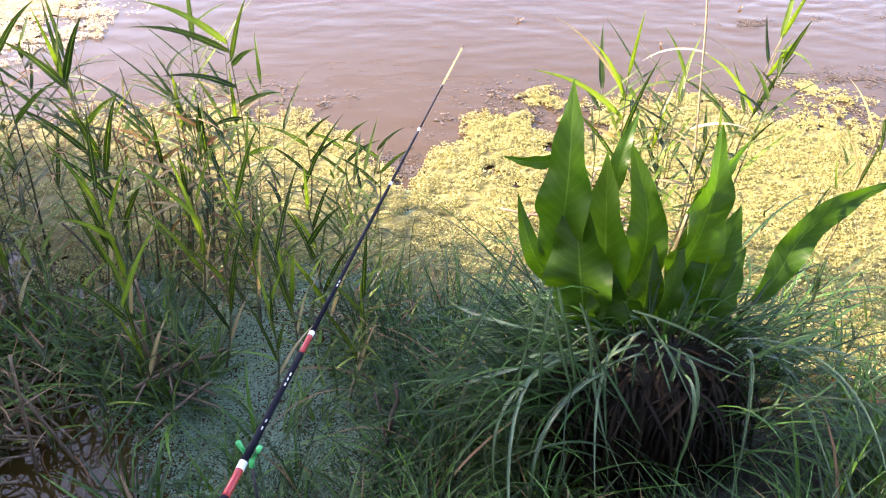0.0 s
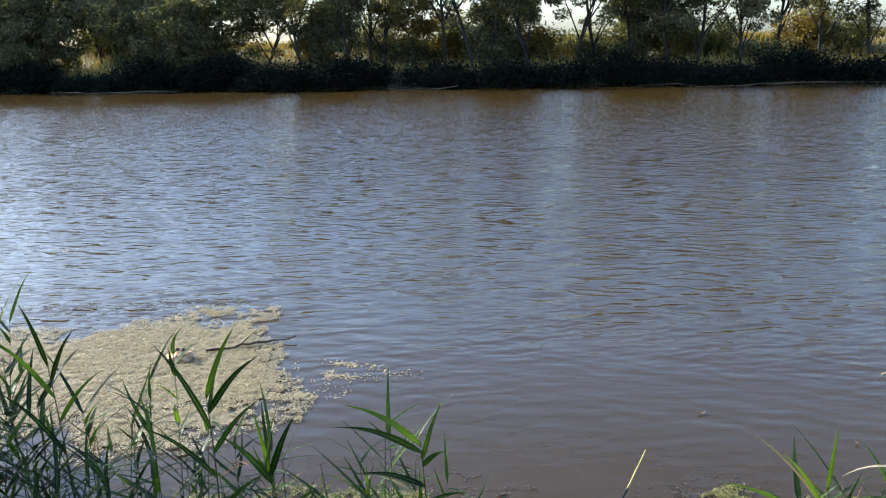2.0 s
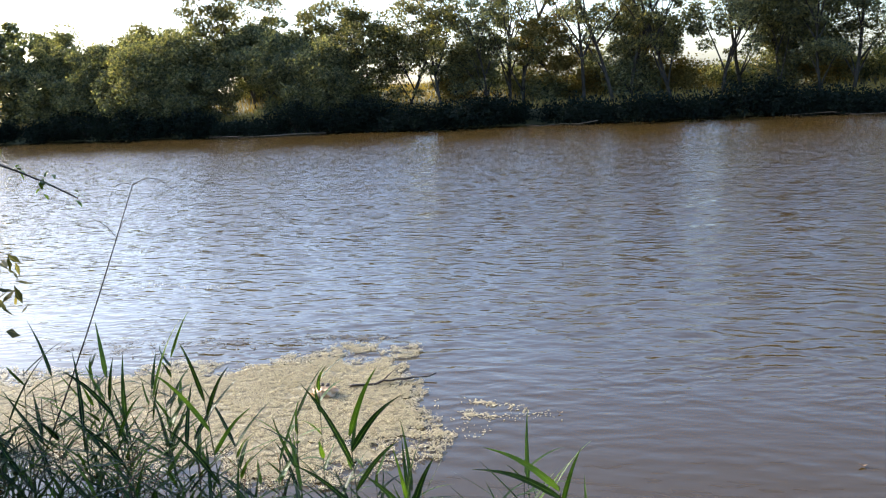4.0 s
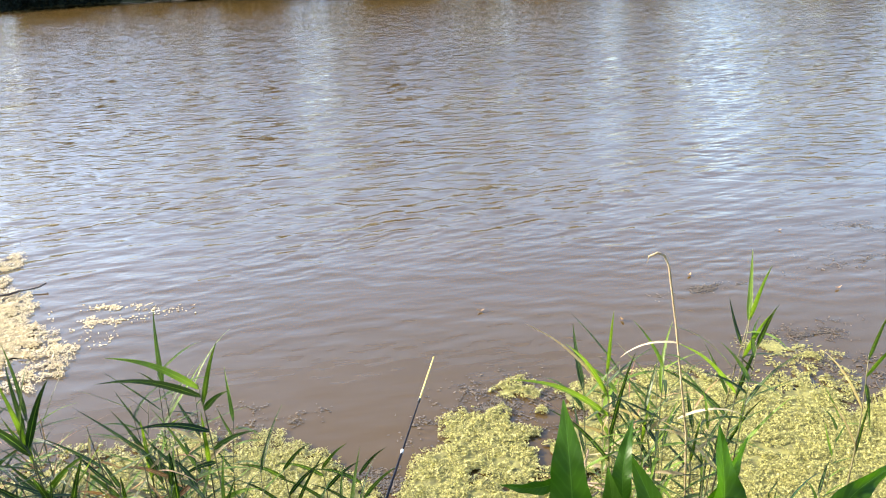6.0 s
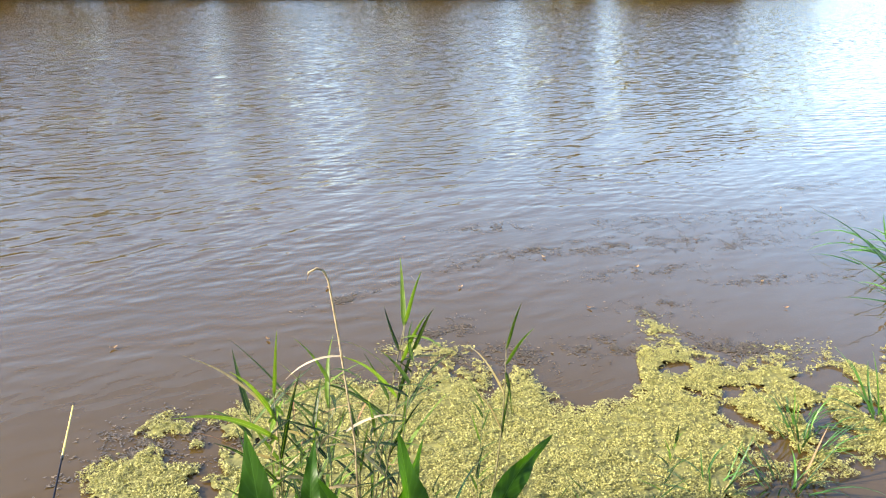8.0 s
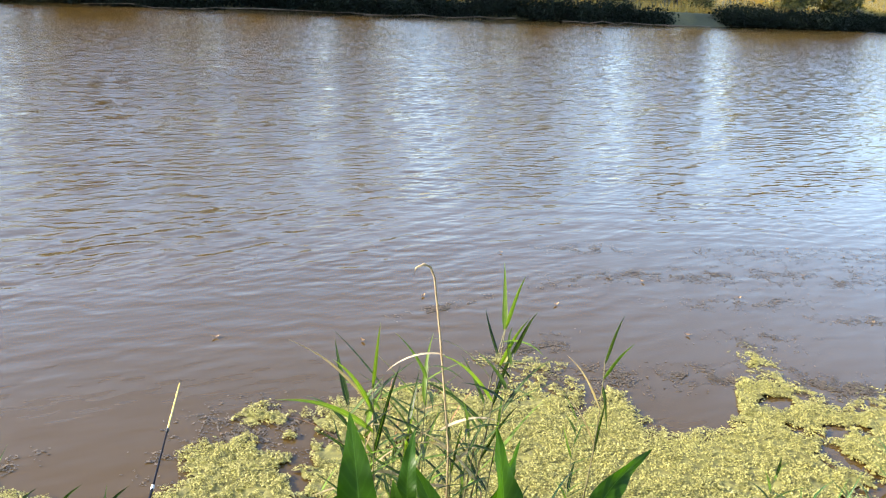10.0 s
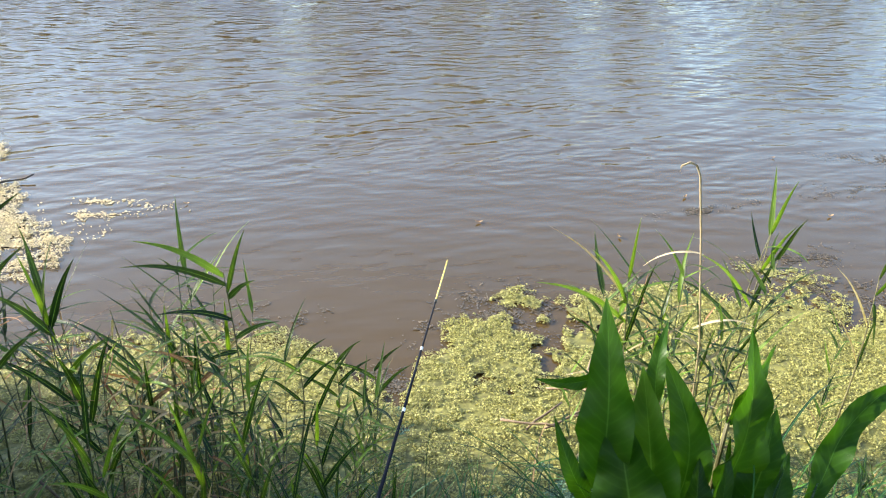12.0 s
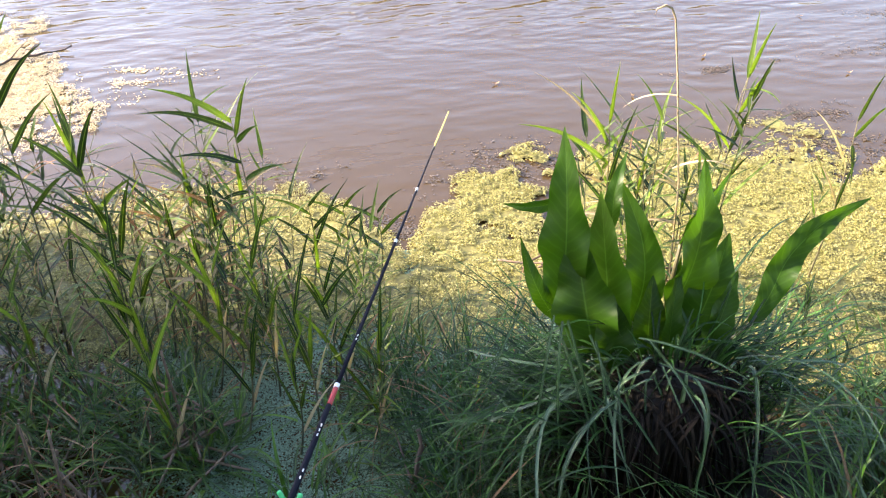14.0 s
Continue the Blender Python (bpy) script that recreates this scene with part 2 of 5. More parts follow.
# dead sedge and mud under the tussock, with its deep shade painted in
SHADED_ROT = leaf_material("shaded_rotten_sedge", (0.004, 0.003, 0.002), (0.026, 0.018, 0.010), rough=0.9, glow=0.05, by="Island")
SHADED_MUD = plain_material("shaded_mud", (0.005, 0.004, 0.003), (0.014, 0.011, 0.008), 0.85, 14.0, 0.7)
ROD_BLUE = plain_material("navy_lacquer", (0.002, 0.003, 0.008), (0.005, 0.006, 0.013), 0.65, 30.0, 0.02)
ROD_BLUE.node_tree.nodes["Principled BSDF"].inputs["Specular IOR Level"].default_value = 0.12
ROD_RED = plain_material("red_lacquer", (0.36, 0.02, 0.018), (0.46, 0.03, 0.025), 0.3, 30.0, 0.02)
ROD_WHITE = plain_material("white_lacquer", (0.68, 0.68, 0.66), (0.8, 0.8, 0.78), 0.35, 30.0, 0.02)
ROD_TIP = plain_material("pale_yellow_tip", (0.60, 0.46, 0.10), (0.74, 0.60, 0.17), 0.4, 30.0, 0.02)
GREEN_PLASTIC = plain_material("green_plastic", (0.01, 0.42, 0.12), (0.02, 0.52, 0.16), 0.35, 40.0, 0.03)
STEEL = plain_material("dark_steel", (0.03, 0.03, 0.03), (0.08, 0.08, 0.08), 0.45, 40.0, 0.1, 0.8)
FOAM = plain_material("pale_litter", (0.62, 0.33, 0.15), (0.86, 0.64, 0.42), 0.6, 25.0, 0.2)
WET_WOOD = plain_material("wet_wood", (0.035, 0.022, 0.015), (0.11, 0.07, 0.045), 0.6, 25.0, 0.6)
DEAD_STEM = plain_material("dead_reed_stem", (0.09, 0.058, 0.035), (0.24, 0.17, 0.11), 0.75, 30.0, 0.4)
PALE_WOOD = plain_material("barkless_wood", (0.16, 0.095, 0.045), (0.38, 0.27, 0.15), 0.7, 30.0, 0.5)

# ---- mesh helpers ----


class Geo:
    """Collects vertices, faces and uv of one mesh."""

    def __init__(self):
        self.v, self.f, self.uv, self.count = [], [], [], 0

    def add(self, v, f, uv):
        self.v.append(np.asarray(v, float))
        self.uv.append(np.asarray(uv, float))
        self.f.extend(f if self.count == 0 else [[i + self.count for i in q] for q in f])
        self.count += len(v)

    def mesh(self, name, mat, smooth=True):
        me = bpy.data.meshes.new(name)
        v, uv = np.concatenate(self.v), np.concatenate(self.uv)
        me.from_pydata(v.tolist(), [], self.f)
        lay = me.uv_layers.new(name="UVMap")
        idx = np.empty(len(me.loops), int)
        me.loops.foreach_get("vertex_index", idx)
        lay.data.foreach_set("uv", uv[idx].ravel())
        me.materials.append(mat)
        if smooth:
            me.polygons.foreach_set("use_smooth", [True] * len(me.polygons))
        me.update()
        return me


def part(name, geo, mat, parent=None, label="", smooth=True):
    ob = new(name, geo.mesh(name, mat, smooth))
    if parent is not None:
        ob.parent = parent
    if label:
        ob["label"] = label
    return ob


def thing(name, label, category, group="", kind="", at=(0, 0, 0)):
    ob = new(name)
    ob.empty_display_size = 0.05
    ob.location = at
    return tagged(ob, label, category, group, kind)


def unit(v):
    v = np.asarray(v, float)
    return v / (np.linalg.norm(v) + 1e-9)


def arc(base, heading, length, droop, n, sway=0.0):
    """Points of a stalk that leaves base along heading and bends down by droop, and sideways by sway."""
    pts, d, p = [np.asarray(base, float)], unit(heading), np.asarray(base, float)
    side = unit(np.cross(d, (0, 0, 1)) + 1e-6)
    for i in range(n):
        d = unit(d + np.array((0, 0, -1.0)) * droop * (0.4 + 1.2 * i / n) / n + side * sway / n)
        p = p + d * length / n
        pts.append(p)
    return np.array(pts)


def blade(geo, pts, width, fold=0.25, face=None, shape="reed", wave=0.0, across=2):
    """A leaf along pts: across + 1 vertices over its width, folded at the midrib."""
    n = len(pts)
    s = np.linspace(0, 1, n)
    if shape == "reed":
        w = np.minimum(1, 0.4 + 4.0 * s) * np.maximum(0.02, 1 - s ** 1.45)
    elif shape == "dock":
        w = np.where(s < 0.36, 0.34 + 0.66 * np.sin(np.clip(s / 0.36, 0, 1) * np.pi / 2) ** 0.9, 1 - 0.98 * (np.clip(s - 0.36, 0, 1) / 0.64) ** 1.45)
    else:
        w = np.minimum(1, 0.7 + s) * np.maximum(0.03, 1 - s ** 3)
    tan = np.gradient(pts, axis=0)
    tan /= np.linalg.norm(tan, axis=1)[:, None] + 1e-9
    ref = np.asarray(face if face is not None else (0, 0, 1), float)
    side = np.cross(tan, ref)
    side /= np.linalg.norm(side, axis=1)[:, None] + 1e-9
    nor = np.cross(side, tan)
    us = np.linspace(-1, 1, across + 1)
    v = np.zeros((n, across + 1, 3))
    uv = np.zeros((n, across + 1, 2))
    for k, u in enumerate(us):
        lift = abs(u) * fold + (wave * np.sin(s * 19 + (1.5 if u > 0 else 0)) * u * u if wave else 0)
        v[:, k] = pts + side * (u * w * width / 2)[:, None] + nor * (lift * w * width / 2)[:, None]
        uv[:, k, 0], uv[:, k, 1] = u, s
    m = across + 1
    f = [(i * m + k, i * m + k + 1, (i + 1) * m + k + 1, (i + 1) * m + k) for i in range(n - 1) for k in range(across)]
    geo.add(v.reshape(-1, 3), f, uv.reshape(-1, 2))


def tube(geo, pts, radii, sides=6, caps=True):
    pts, radii = np.asarray(pts, float), np.asarray(radii, float)
    n = len(pts)
    tan = np.gradient(pts, axis=0)
    tan /= np.linalg.norm(tan, axis=1)[:, None] + 1e-9
    ref = np.where(np.abs(tan[:, 2:3]) > 0.9, np.array([[1.0, 0, 0]]), np.array([[0, 0, 1.0]]))
    a = np.cross(tan, ref)
    a /= np.linalg.norm(a, axis=1)[:, None]
    b = np.cross(tan, a)
    ang = np.linspace(0, 2 * np.pi, sides, endpoint=False)
    v = pts[:, None] + radii[:, None, None] * (np.cos(ang)[None, :, None] * a[:, None] + np.sin(ang)[None, :, None] * b[:, None])
    uv = np.zeros((n, sides, 2))
    uv[..., 0], uv[..., 1] = np.linspace(-1, 1, sides)[None], np.linspace(0, 1, n)[:, None]
    f = [(i * sides + k, i * sides + (k + 1) % sides, (i + 1) * sides + (k + 1) % sides, (i + 1) * sides + k) for i in range(n - 1) for k in range(sides)]
    if caps:
        f += [tuple(range(sides - 1, -1, -1)), tuple((n - 1) * sides + k for k in range(sides))]
    geo.add(v.reshape(-1, 3), f, uv.reshape(-1, 2))


def flakes(geo, pos, size, tilt, rng, long=1.0, corners=4):
    """Many small leaves of three or four corners at pos, each turned and tilted by chance."""
    n = len(pos)
    size = np.broadcast_to(np.asarray(size, float), (n,))
    nor = rng.normal(size=(n, 3)) * np.asarray(tilt) + np.array((0, 0, 1.0))
    nor /= np.linalg.norm(nor, axis=1)[:, None]
    a = np.cross(nor, rng.normal(size=(n, 3)))
    a /= np.linalg.norm(a, axis=1)[:, None]
    b = np.cross(nor, a)
    k = 0.6 + 0.8 * rng.random(n)
    ax, bx = a * (size * k * long / 2)[:, None], b * (size * k / 2 / long ** 0.5)[:, None]
    if corners == 4:
        v = np.stack([pos - ax, pos + bx - ax * 0.15, pos + ax, pos - bx - ax * 0.15], 1).reshape(-1, 3)
        uv = np.tile(np.array([[0.5, 0], [1, 0.5], [0.5, 1], [-1, 0.5]]), (n, 1))
    else:
        v = np.stack([pos + bx - ax * 0.7, pos + ax, pos - bx - ax * 0.7], 1).reshape(-1, 3)
        uv = np.tile(np.array([[1, 0.3], [0.5, 0.6], [-1, 0.3]]), (n, 1))
    geo.add(v, np.arange(n * corners).reshape(n, corners).tolist(), uv)


def fbm(x, y, scale, seed=0.0, octaves=3):
    """Smooth value noise of arrays x, y, about -1 to 1."""
    out, amp = np.zeros(np.shape(x)), 1.0
    for o in range(octaves):
        px, py = np.asarray(x) * scale + seed * 17.3 + o * 31.7, np.asarray(y) * scale - seed * 9.1 + o * 11.9
        ix, iy = np.floor(px), np.floor(py)
        fx, fy = px - ix, py - iy
        fx, fy = fx * fx * (3 - 2 * fx), fy * fy * (3 - 2 * fy)
        def h(i, j):
            q = np.sin(i * 127.1 + j * 311.7) * 43758.5453
            return 2 * (q - np.floor(q)) - 1
        out += amp * ((h(ix, iy) * (1 - fx) + h(ix + 1, iy) * fx) * (1 - fy) + (h(ix, iy + 1) * (1 - fx) + h(ix + 1, iy + 1) * fx) * fy)
        amp, scale = amp * 0.5, scale * 2.1
    return out / 1.6


# ---- ground, water, far bank ----


def near_shore(x):
    return 1.12 + 0.10 * np.sin(1.7 * x + 0.6) + 0.05 * np.sin(4.1 * x) - 0.20 * np.exp(-((x + 0.95) / 0.3) ** 2)


def far_shore(x):
    return np.interp(x, (-60, -34, -25, -10, 2, 20, 31, 52, 62, 90), (44, 41.0, 39.4, 38.2, 37.8, 36.6, 35.6, 37.2, 40.5, 44)) + 0.4 * np.sin(0.7 * x)


def smooth(a, b, v):
    u = np.clip((v - a) / (b - a), 0, 1)
    return u * u * (3 - 2 * u)


def ground_height(x, y):
    x, y = np.asarray(x, float), np.asarray(y, float)
    near = near_shore(x)
    z = 0.42 - 0.42 * smooth(near - 0.75, near, y) - 0.7 * smooth(near, near + 0.9, y)
    z = z + 0.03 * fbm(x, y, 1.3, 2.0) * smooth(near + 0.3, near - 0.4, y)
    # low flat added so near-black ground shows in the hollow, not water
    flat = 0.035 + 0.02 * fbm(x, y, 4.0, 3.0) - 0.10 * (((x - 1.15) / 0.62) ** 2 + ((y - 1.28) / 0.34) ** 2) ** 2
    z = np.where(flat > -0.2, np.maximum(z, flat), z)
    far = far_shore(x)
    rise = 0.75 * smooth(far - 1.5, far + 0.3, y) + 0.55 * smooth(far, far + 1.2, y) + 1.2 * smooth(far + 1.0, far + 9, y) + 0.25 * fbm(x, y, 0.3, 5.0) * smooth(far + 0.5, far + 3, y)
    return z + rise + 0.6 * smooth(70, 300, y)


def build_ground():
    xs = np.concatenate([np.linspace(-900, -70, 12), np.linspace(-60, -7, 54), np.linspace(-6, 6, 97), np.linspace(7, 80, 74), np.linspace(90, 900, 12)])
    ys = np.concatenate([np.linspace(-60, -3, 12), np.linspace(-2, 3, 51), np.linspace(4, 34, 11), np.linspace(34.5, 52, 60), np.linspace(54, 90, 14), np.linspace(110, 1500, 12)])
    gx, gy = np.meshgrid(xs, ys)
    v = np.stack([gx, gy, ground_height(gx, gy)], -1).reshape(-1, 3)
    w = len(xs)
    f = [(j * w + i, j * w + i + 1, (j + 1) * w + i + 1, (j + 1) * w + i) for j in range(len(ys) - 1) for i in range(w - 1)]
    g = Geo()
    g.add(v, f, v[:, :2])
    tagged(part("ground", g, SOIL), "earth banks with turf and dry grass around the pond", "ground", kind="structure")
    # open water: rows that widen with distance, raised into small wind waves
    us = np.concatenate([[-40, -12, -5, -2.2], np.linspace(-1.08, 1.95, 560), [2.6, 5, 12, 40]])
    rows = [-2.0, 0.0, 1.5, 2.5]
    while rows[-1] < 46:
        rows.append(rows[-1] + 0.04 + 0.003 * rows[-1])
    rows = np.array(rows + [60.0])
    gu, gy = np.meshgrid(us, rows)
    gx = gu * (np.clip(gy, 2, 60) + 2.0)
    rng = np.random.default_rng(17)
    z = np.zeros(gx.shape)
    for k in range(46):
        length = 0.13 * (0.48 / 0.13) ** rng.random()
        turn = radians(90 + (24 if k % 2 else -17) + 11 * rng.normal())
        wave = 2 * math.pi / length
        phase = wave * (gx * math.cos(turn) + gy * math.sin(turn)) + 6.28 * rng.random() + 0.8 * fbm(gx, gy, 0.35, k, 2)
        fits = smooth(2.0, 3.0, length / (0.04 + 0.003 * gy))
        z += fits * (0.0245 / wave) * np.sin(phase) * (1 + 0.45 * np.sin(0.35 * wave * gx * 0.2 + k))
    gust = 0.75 + 0.5 * fbm(gx * 0.6, gy * 1.4, 0.22, 9.0, 3)
    z *= np.clip(gust, 0.35, 1.4) * (0.74 + 0.1 * smooth(9, 22, gy)) * (0.04 + 0.96 * smooth(3.4, 9.0, gy)) * (1 - 0.85 * smooth(-4.5, -1.0, gy - far_shore(gx)))
    z[:, :4], z[:, -4:] = 0, 0
    v = np.stack([gx, gy, z], -1).reshape(-1, 3)
    w = len(us)
    g = Geo()
    corner = (np.arange(len(rows) - 1)[:, None] * w + np.arange(w - 1)[None]).ravel()
    g.add(v, np.stack([corner, corner + 1, corner + w + 1, corner + w], 1).tolist(), v[:, :2])
    tagged(part("water", g, WATER), "muddy brown pond water with small wind ripples", "water", kind="structure")


build_ground()

# ---- far bank: trees and bushes ----


def limbs(geo, rng, base, height, lean, forks, radius):
    """A trunk with limbs; returns points along the outer limbs, where leaves grow."""
    tips = []
    trunk = arc(base, (lean + rng.normal() * 0.14, rng.normal() * 0.1, 1.0), height * 0.78, rng.normal() * 0.2, 9, rng.normal() * 0.7)
    tube(geo, trunk, np.linspace(radius, radius * 0.35, 10), 7)
    tips.append(trunk[6:])
    for k in range(forks):
        i = int(rng.integers(1, 9))
        ang = rng.random() * 6.28
        head = (math.cos(ang) * 0.6, math.sin(ang) * 0.6, 0.7 + 0.9 * rng.random())
        limb = arc(trunk[i], head, height * (0.28 + 0.22 * rng.random()), -0.2, 6, rng.normal() * 0.5)
        tube(geo, limb, np.linspace(radius * 0.55, radius * 0.10, 7), 5)
        tips.append(limb[2:])
        for q in range(2):
            ang2 = ang + rng.normal() * 0.9
            twig = arc(limb[3 + q], (math.cos(ang2), math.sin(ang2), 0.6 + rng.random()), height * 0.17, 0.1, 4, rng.normal())
            tube(geo, twig, np.linspace(radius * 0.14, radius * 0.04, 5), 4)
            tips.append(twig[1:])
    return np.concatenate(tips)


def tree(x, y, height, width, full, leaf, seed, label, low=0.25, lean=0.0, group="trees on the far bank", size=0.075):
    """A tree. full: how dense its crown is; low: where the crown begins, as a part of the height."""
    rng = np.random.default_rng(seed)
    z = float(ground_height(x, y)) - 0.1
    ob = thing("tree", label, "tree", group, at=(x, y, z))
    g = Geo()
    tips = limbs(g, rng, (0, 0, 0), height, lean, int(9 + 5 * full), 0.016 * height ** 0.8)
    part("trunk", g, BARK, ob)
    g = Geo()
    n_clump = int(24 + 120 * full)
    pick = tips[rng.integers(0, len(tips), n_clump)]
    dome = rng.normal(size=(n_clump, 3))
    dome /= np.linalg.norm(dome, axis=1)[:, None]
    dome *= np.array((width / 2, width / 2, height * (1 - low) / 2)) * (0.35 + 0.6 * rng.random((n_clump, 1)) ** 0.4)
    dome += np.array((lean * height * 0.4, 0, height * (1 + low) / 2))
    mix = rng.random(n_clump)[:, None] < (0.15 + 0.65 * min(full, 1.0))
    cen = np.where(mix, dome, pick + rng.normal(size=(n_clump, 3)) * 0.4)
    each = int((60 + 180 * full) * (0.10 / size) ** 1.2)
    blob = rng.normal(size=(n_clump * each, 3))
    blob *= (0.55 + 0.45 * rng.random((n_clump * each, 1))) / (np.linalg.norm(blob, axis=1)[:, None] + 0.3)
    rad = (0.42 + 0.28 * min(full, 1.0)) * (0.6 + 0.7 * rng.random((n_clump, 1)))
    pos = np.repeat(cen, each, 0) + blob * np.repeat(rad, each, 0) * np.array((1.25, 1.25, 0.8))
    pos = pos[pos[:, 2] > 0.05]
    flakes(g, pos, size * 1.25, 1.0, rng, 1.5, 3)
    part("crown", g, leaf, ob, smooth=False)
    return ob


def far_bush(x, back, height, width, leaf, seed, label):
    rng = np.random.default_rng(seed)
    y = float(far_shore(x)) + back
    z = float(ground_height(x, y)) - 0.05
    ob = thing("bush", label, "bush", "bushes on the far bank", at=(x, y, z))
    for k in range(6):
        ang = rng.random() * 6.28
        g = Geo()
        s = arc((0, 0, 0), (math.cos(ang) * 0.6, math.sin(ang) * 0.6, 1), height * 0.7, 0.3, 5, rng.normal() * 0.4)
        tube(g, s, np.linspace(0.05, 0.012, 6), 5)
        part("stem", g, BARK, ob)
    n_clump = int(14 * width * max(1.0, height / 2))
    d = rng.normal(size=(n_clump, 3))
    d /= np.linalg.norm(d, axis=1)[:, None]
    cen = d * np.array((width / 2, width / 3, height / 2)) * (0.5 + 0.5 * rng.random((n_clump, 1))) + np.array((0, 0, height * 0.45))
    pos = np.repeat(cen, 140, 0) + rng.normal(size=(n_clump * 140, 3)) * 0.24
    pos = pos[pos[:, 2] > 0.0]
    g = Geo()
    flakes(g, pos, 0.095, 1.0, rng, 1.4, 3)
    part("crown", g, leaf, ob, smooth=False)
    return ob


WILLOW = "full grey-green willow with a rounded crown on the far bank"
OPEN = "tall slender tree with sparse crown and bare limbs"
BROAD = "dark green broad-leaved tree on the far bank"
GOLD = "small tree with yellowing leaves on the far bank"
TREES = (
    (-46.0, 3.0, 7.0, 7.5, 0.85, WILLOW_LEAF, WILLOW, -0.05), (-39.0, 3.0, 6.8, 7.0, 0.9, WILLOW_LEAF, WILLOW, -0.05), (-35.0, 2.2, 6.2, 5.0, 0.95, WILLOW_LEAF, WILLOW, -0.1),
    (-32.4, 1.6, 5.4, 4.0, 1.0, WILLOW_LEAF, WILLOW, -0.1), (-30.4, 4.0, 5.8, 3.4, 0.8, TREE_LEAF, BROAD, 0.05), (-28.0, 1.8, 5.4, 4.6, 1.0, WILLOW_LEAF, WILLOW, -0.1),
    (-25.6, 2.0, 6.5, 4.8, 1.0, WILLOW_LEAF, WILLOW, -0.1), (-23.6, 5.0, 8.6, 3.4, 0.5, TREE_LEAF, BROAD, 0.28), (-22.1, 4.0, 5.4, 3.8, 0.95, WILLOW_LEAF, WILLOW, 0.38), (-20.0, 2.6, 5.0, 3.4, 0.85, WILLOW_LEAF, WILLOW, 0.30),
    (-18.7, 3.2, 6.8, 3.0, 0.40, TREE_LEAF, BROAD, 0.1), (-17.3, 1.6, 4.4, 4.0, 0.95, WILLOW_LEAF, WILLOW, -0.1), (-15.4, 2.4, 6.4, 4.0, 0.62, TREE_LEAF, WILLOW, -0.05),
    (-13.4, 2.4, 8.0, 3.4, 0.24, TREE_LEAF, BROAD, 0.34), (-11.4, 2.2, 8.4, 3.4, 0.34, TREE_LEAF, BROAD, 0.22), (-9.5, 3.0, 6.8, 2.4, 0.30, WILLOW_LEAF, BROAD, 0.38),
    (-8.4, 3.0, 8.2, 2.2, 0.05, TREE_LEAF, OPEN, 0.4), (-7.7, 2.6, 8.8, 2.6, 0.06, TREE_LEAF, OPEN, 0.45), (-6.1, 3.4, 4.3, 3.2, 0.40, AUTUMN_LEAF, GOLD, 0.3),
    (-4.75, 2.0, 8.4, 3.0, 0.16, TREE_LEAF, OPEN, 0.32), (-3.4, 2.2, 8.2, 2.4, 0.06, WILLOW_LEAF, OPEN, 0.3), (-2.7, 2.8, 7.8, 2.4, 0.06, TREE_LEAF, OPEN, 0.35),
    (-1.9, 4.5, 3.4, 2.6, 0.35, AUTUMN_LEAF, GOLD, 0.1), (-0.9, 2.2, 8.0, 4.0, 0.24, TREE_LEAF, BROAD, 0.28), (1.2, 2.0, 7.2, 4.2, 0.45, WILLOW_LEAF, BROAD, 0.2),
    (2.1, 3.6, 8.2, 3.0, 0.22, TREE_LEAF, OPEN, 0.3), (3.6, 2.4, 6.6, 3.4, 0.32, WILLOW_LEAF, BROAD, 0.2), (5.1, 2.0, 5.6, 3.2, 0.48, WILLOW_LEAF, BROAD, 0.25),
    (6.3, 2.4, 8.0, 3.2, 0.22, TREE_LEAF, OPEN, 0.32), (8.1, 2.2, 6.6, 3.6, 0.42, WILLOW_LEAF, BROAD, 0.2), (9.7, 2.6, 7.6, 3.4, 0.34, TREE_LEAF, BROAD, 0.25),
    (11.6, 3.0, 6.8, 3.4, 0.26, WILLOW_LEAF, BROAD, 0.2), (13.6, 3.2, 7.2, 4.0, 0.24, TREE_LEAF, BROAD, 0.22), (16.2, 2.8, 6.6, 4.2, 0.5, TREE_LEAF, BROAD, 0.15),
    (22.4, 3.0, 7.0, 3.8, 0.4, TREE_LEAF, BROAD, 0.2), (25.0, 2.6, 6.2, 4.4, 0.5, WILLOW_LEAF, BROAD, 0.1), (28.2, 3.6, 7.2, 4.2, 0.4, TREE_LEAF, BROAD, 0.15),
    (35.0, 4.0, 7.0, 5.0, 0.7, TREE_LEAF, BROAD, 0.1), (43.5, 3.0, 7.4, 5.6, 0.9, WILLOW_LEAF, WILLOW, -0.05), (48.0, 2.6, 7.0, 5.6, 0.9, WILLOW_LEAF, WILLOW, -0.05),
    (-11.0, 3.6, 4.6, 2.6, 0.38, WILLOW_LEAF, BROAD, 0.15), (-2.0, 3.4, 4.8, 2.4, 0.30, WILLOW_LEAF, BROAD, 0.12), (4.4, 4.2, 4.4, 2.8, 0.35, WILLOW_LEAF, BROAD, 0.1),
    # unseen trees past the right end, added to darken the sky's reflection
    (57.0, 14.0, 9.0, 7.0, 0.8, TREE_LEAF, BROAD, 0.0), (64.0, 16.0, 9.5, 8.0, 0.8, WILLOW_LEAF, WILLOW, 0.0), (73.0, 16.0, 10.0, 9.0, 0.8, TREE_LEAF, BROAD, 0.0), (84.0, 16.0, 10.5, 10.0, 0.8, WILLOW_LEAF, WILLOW, 0.0),
)
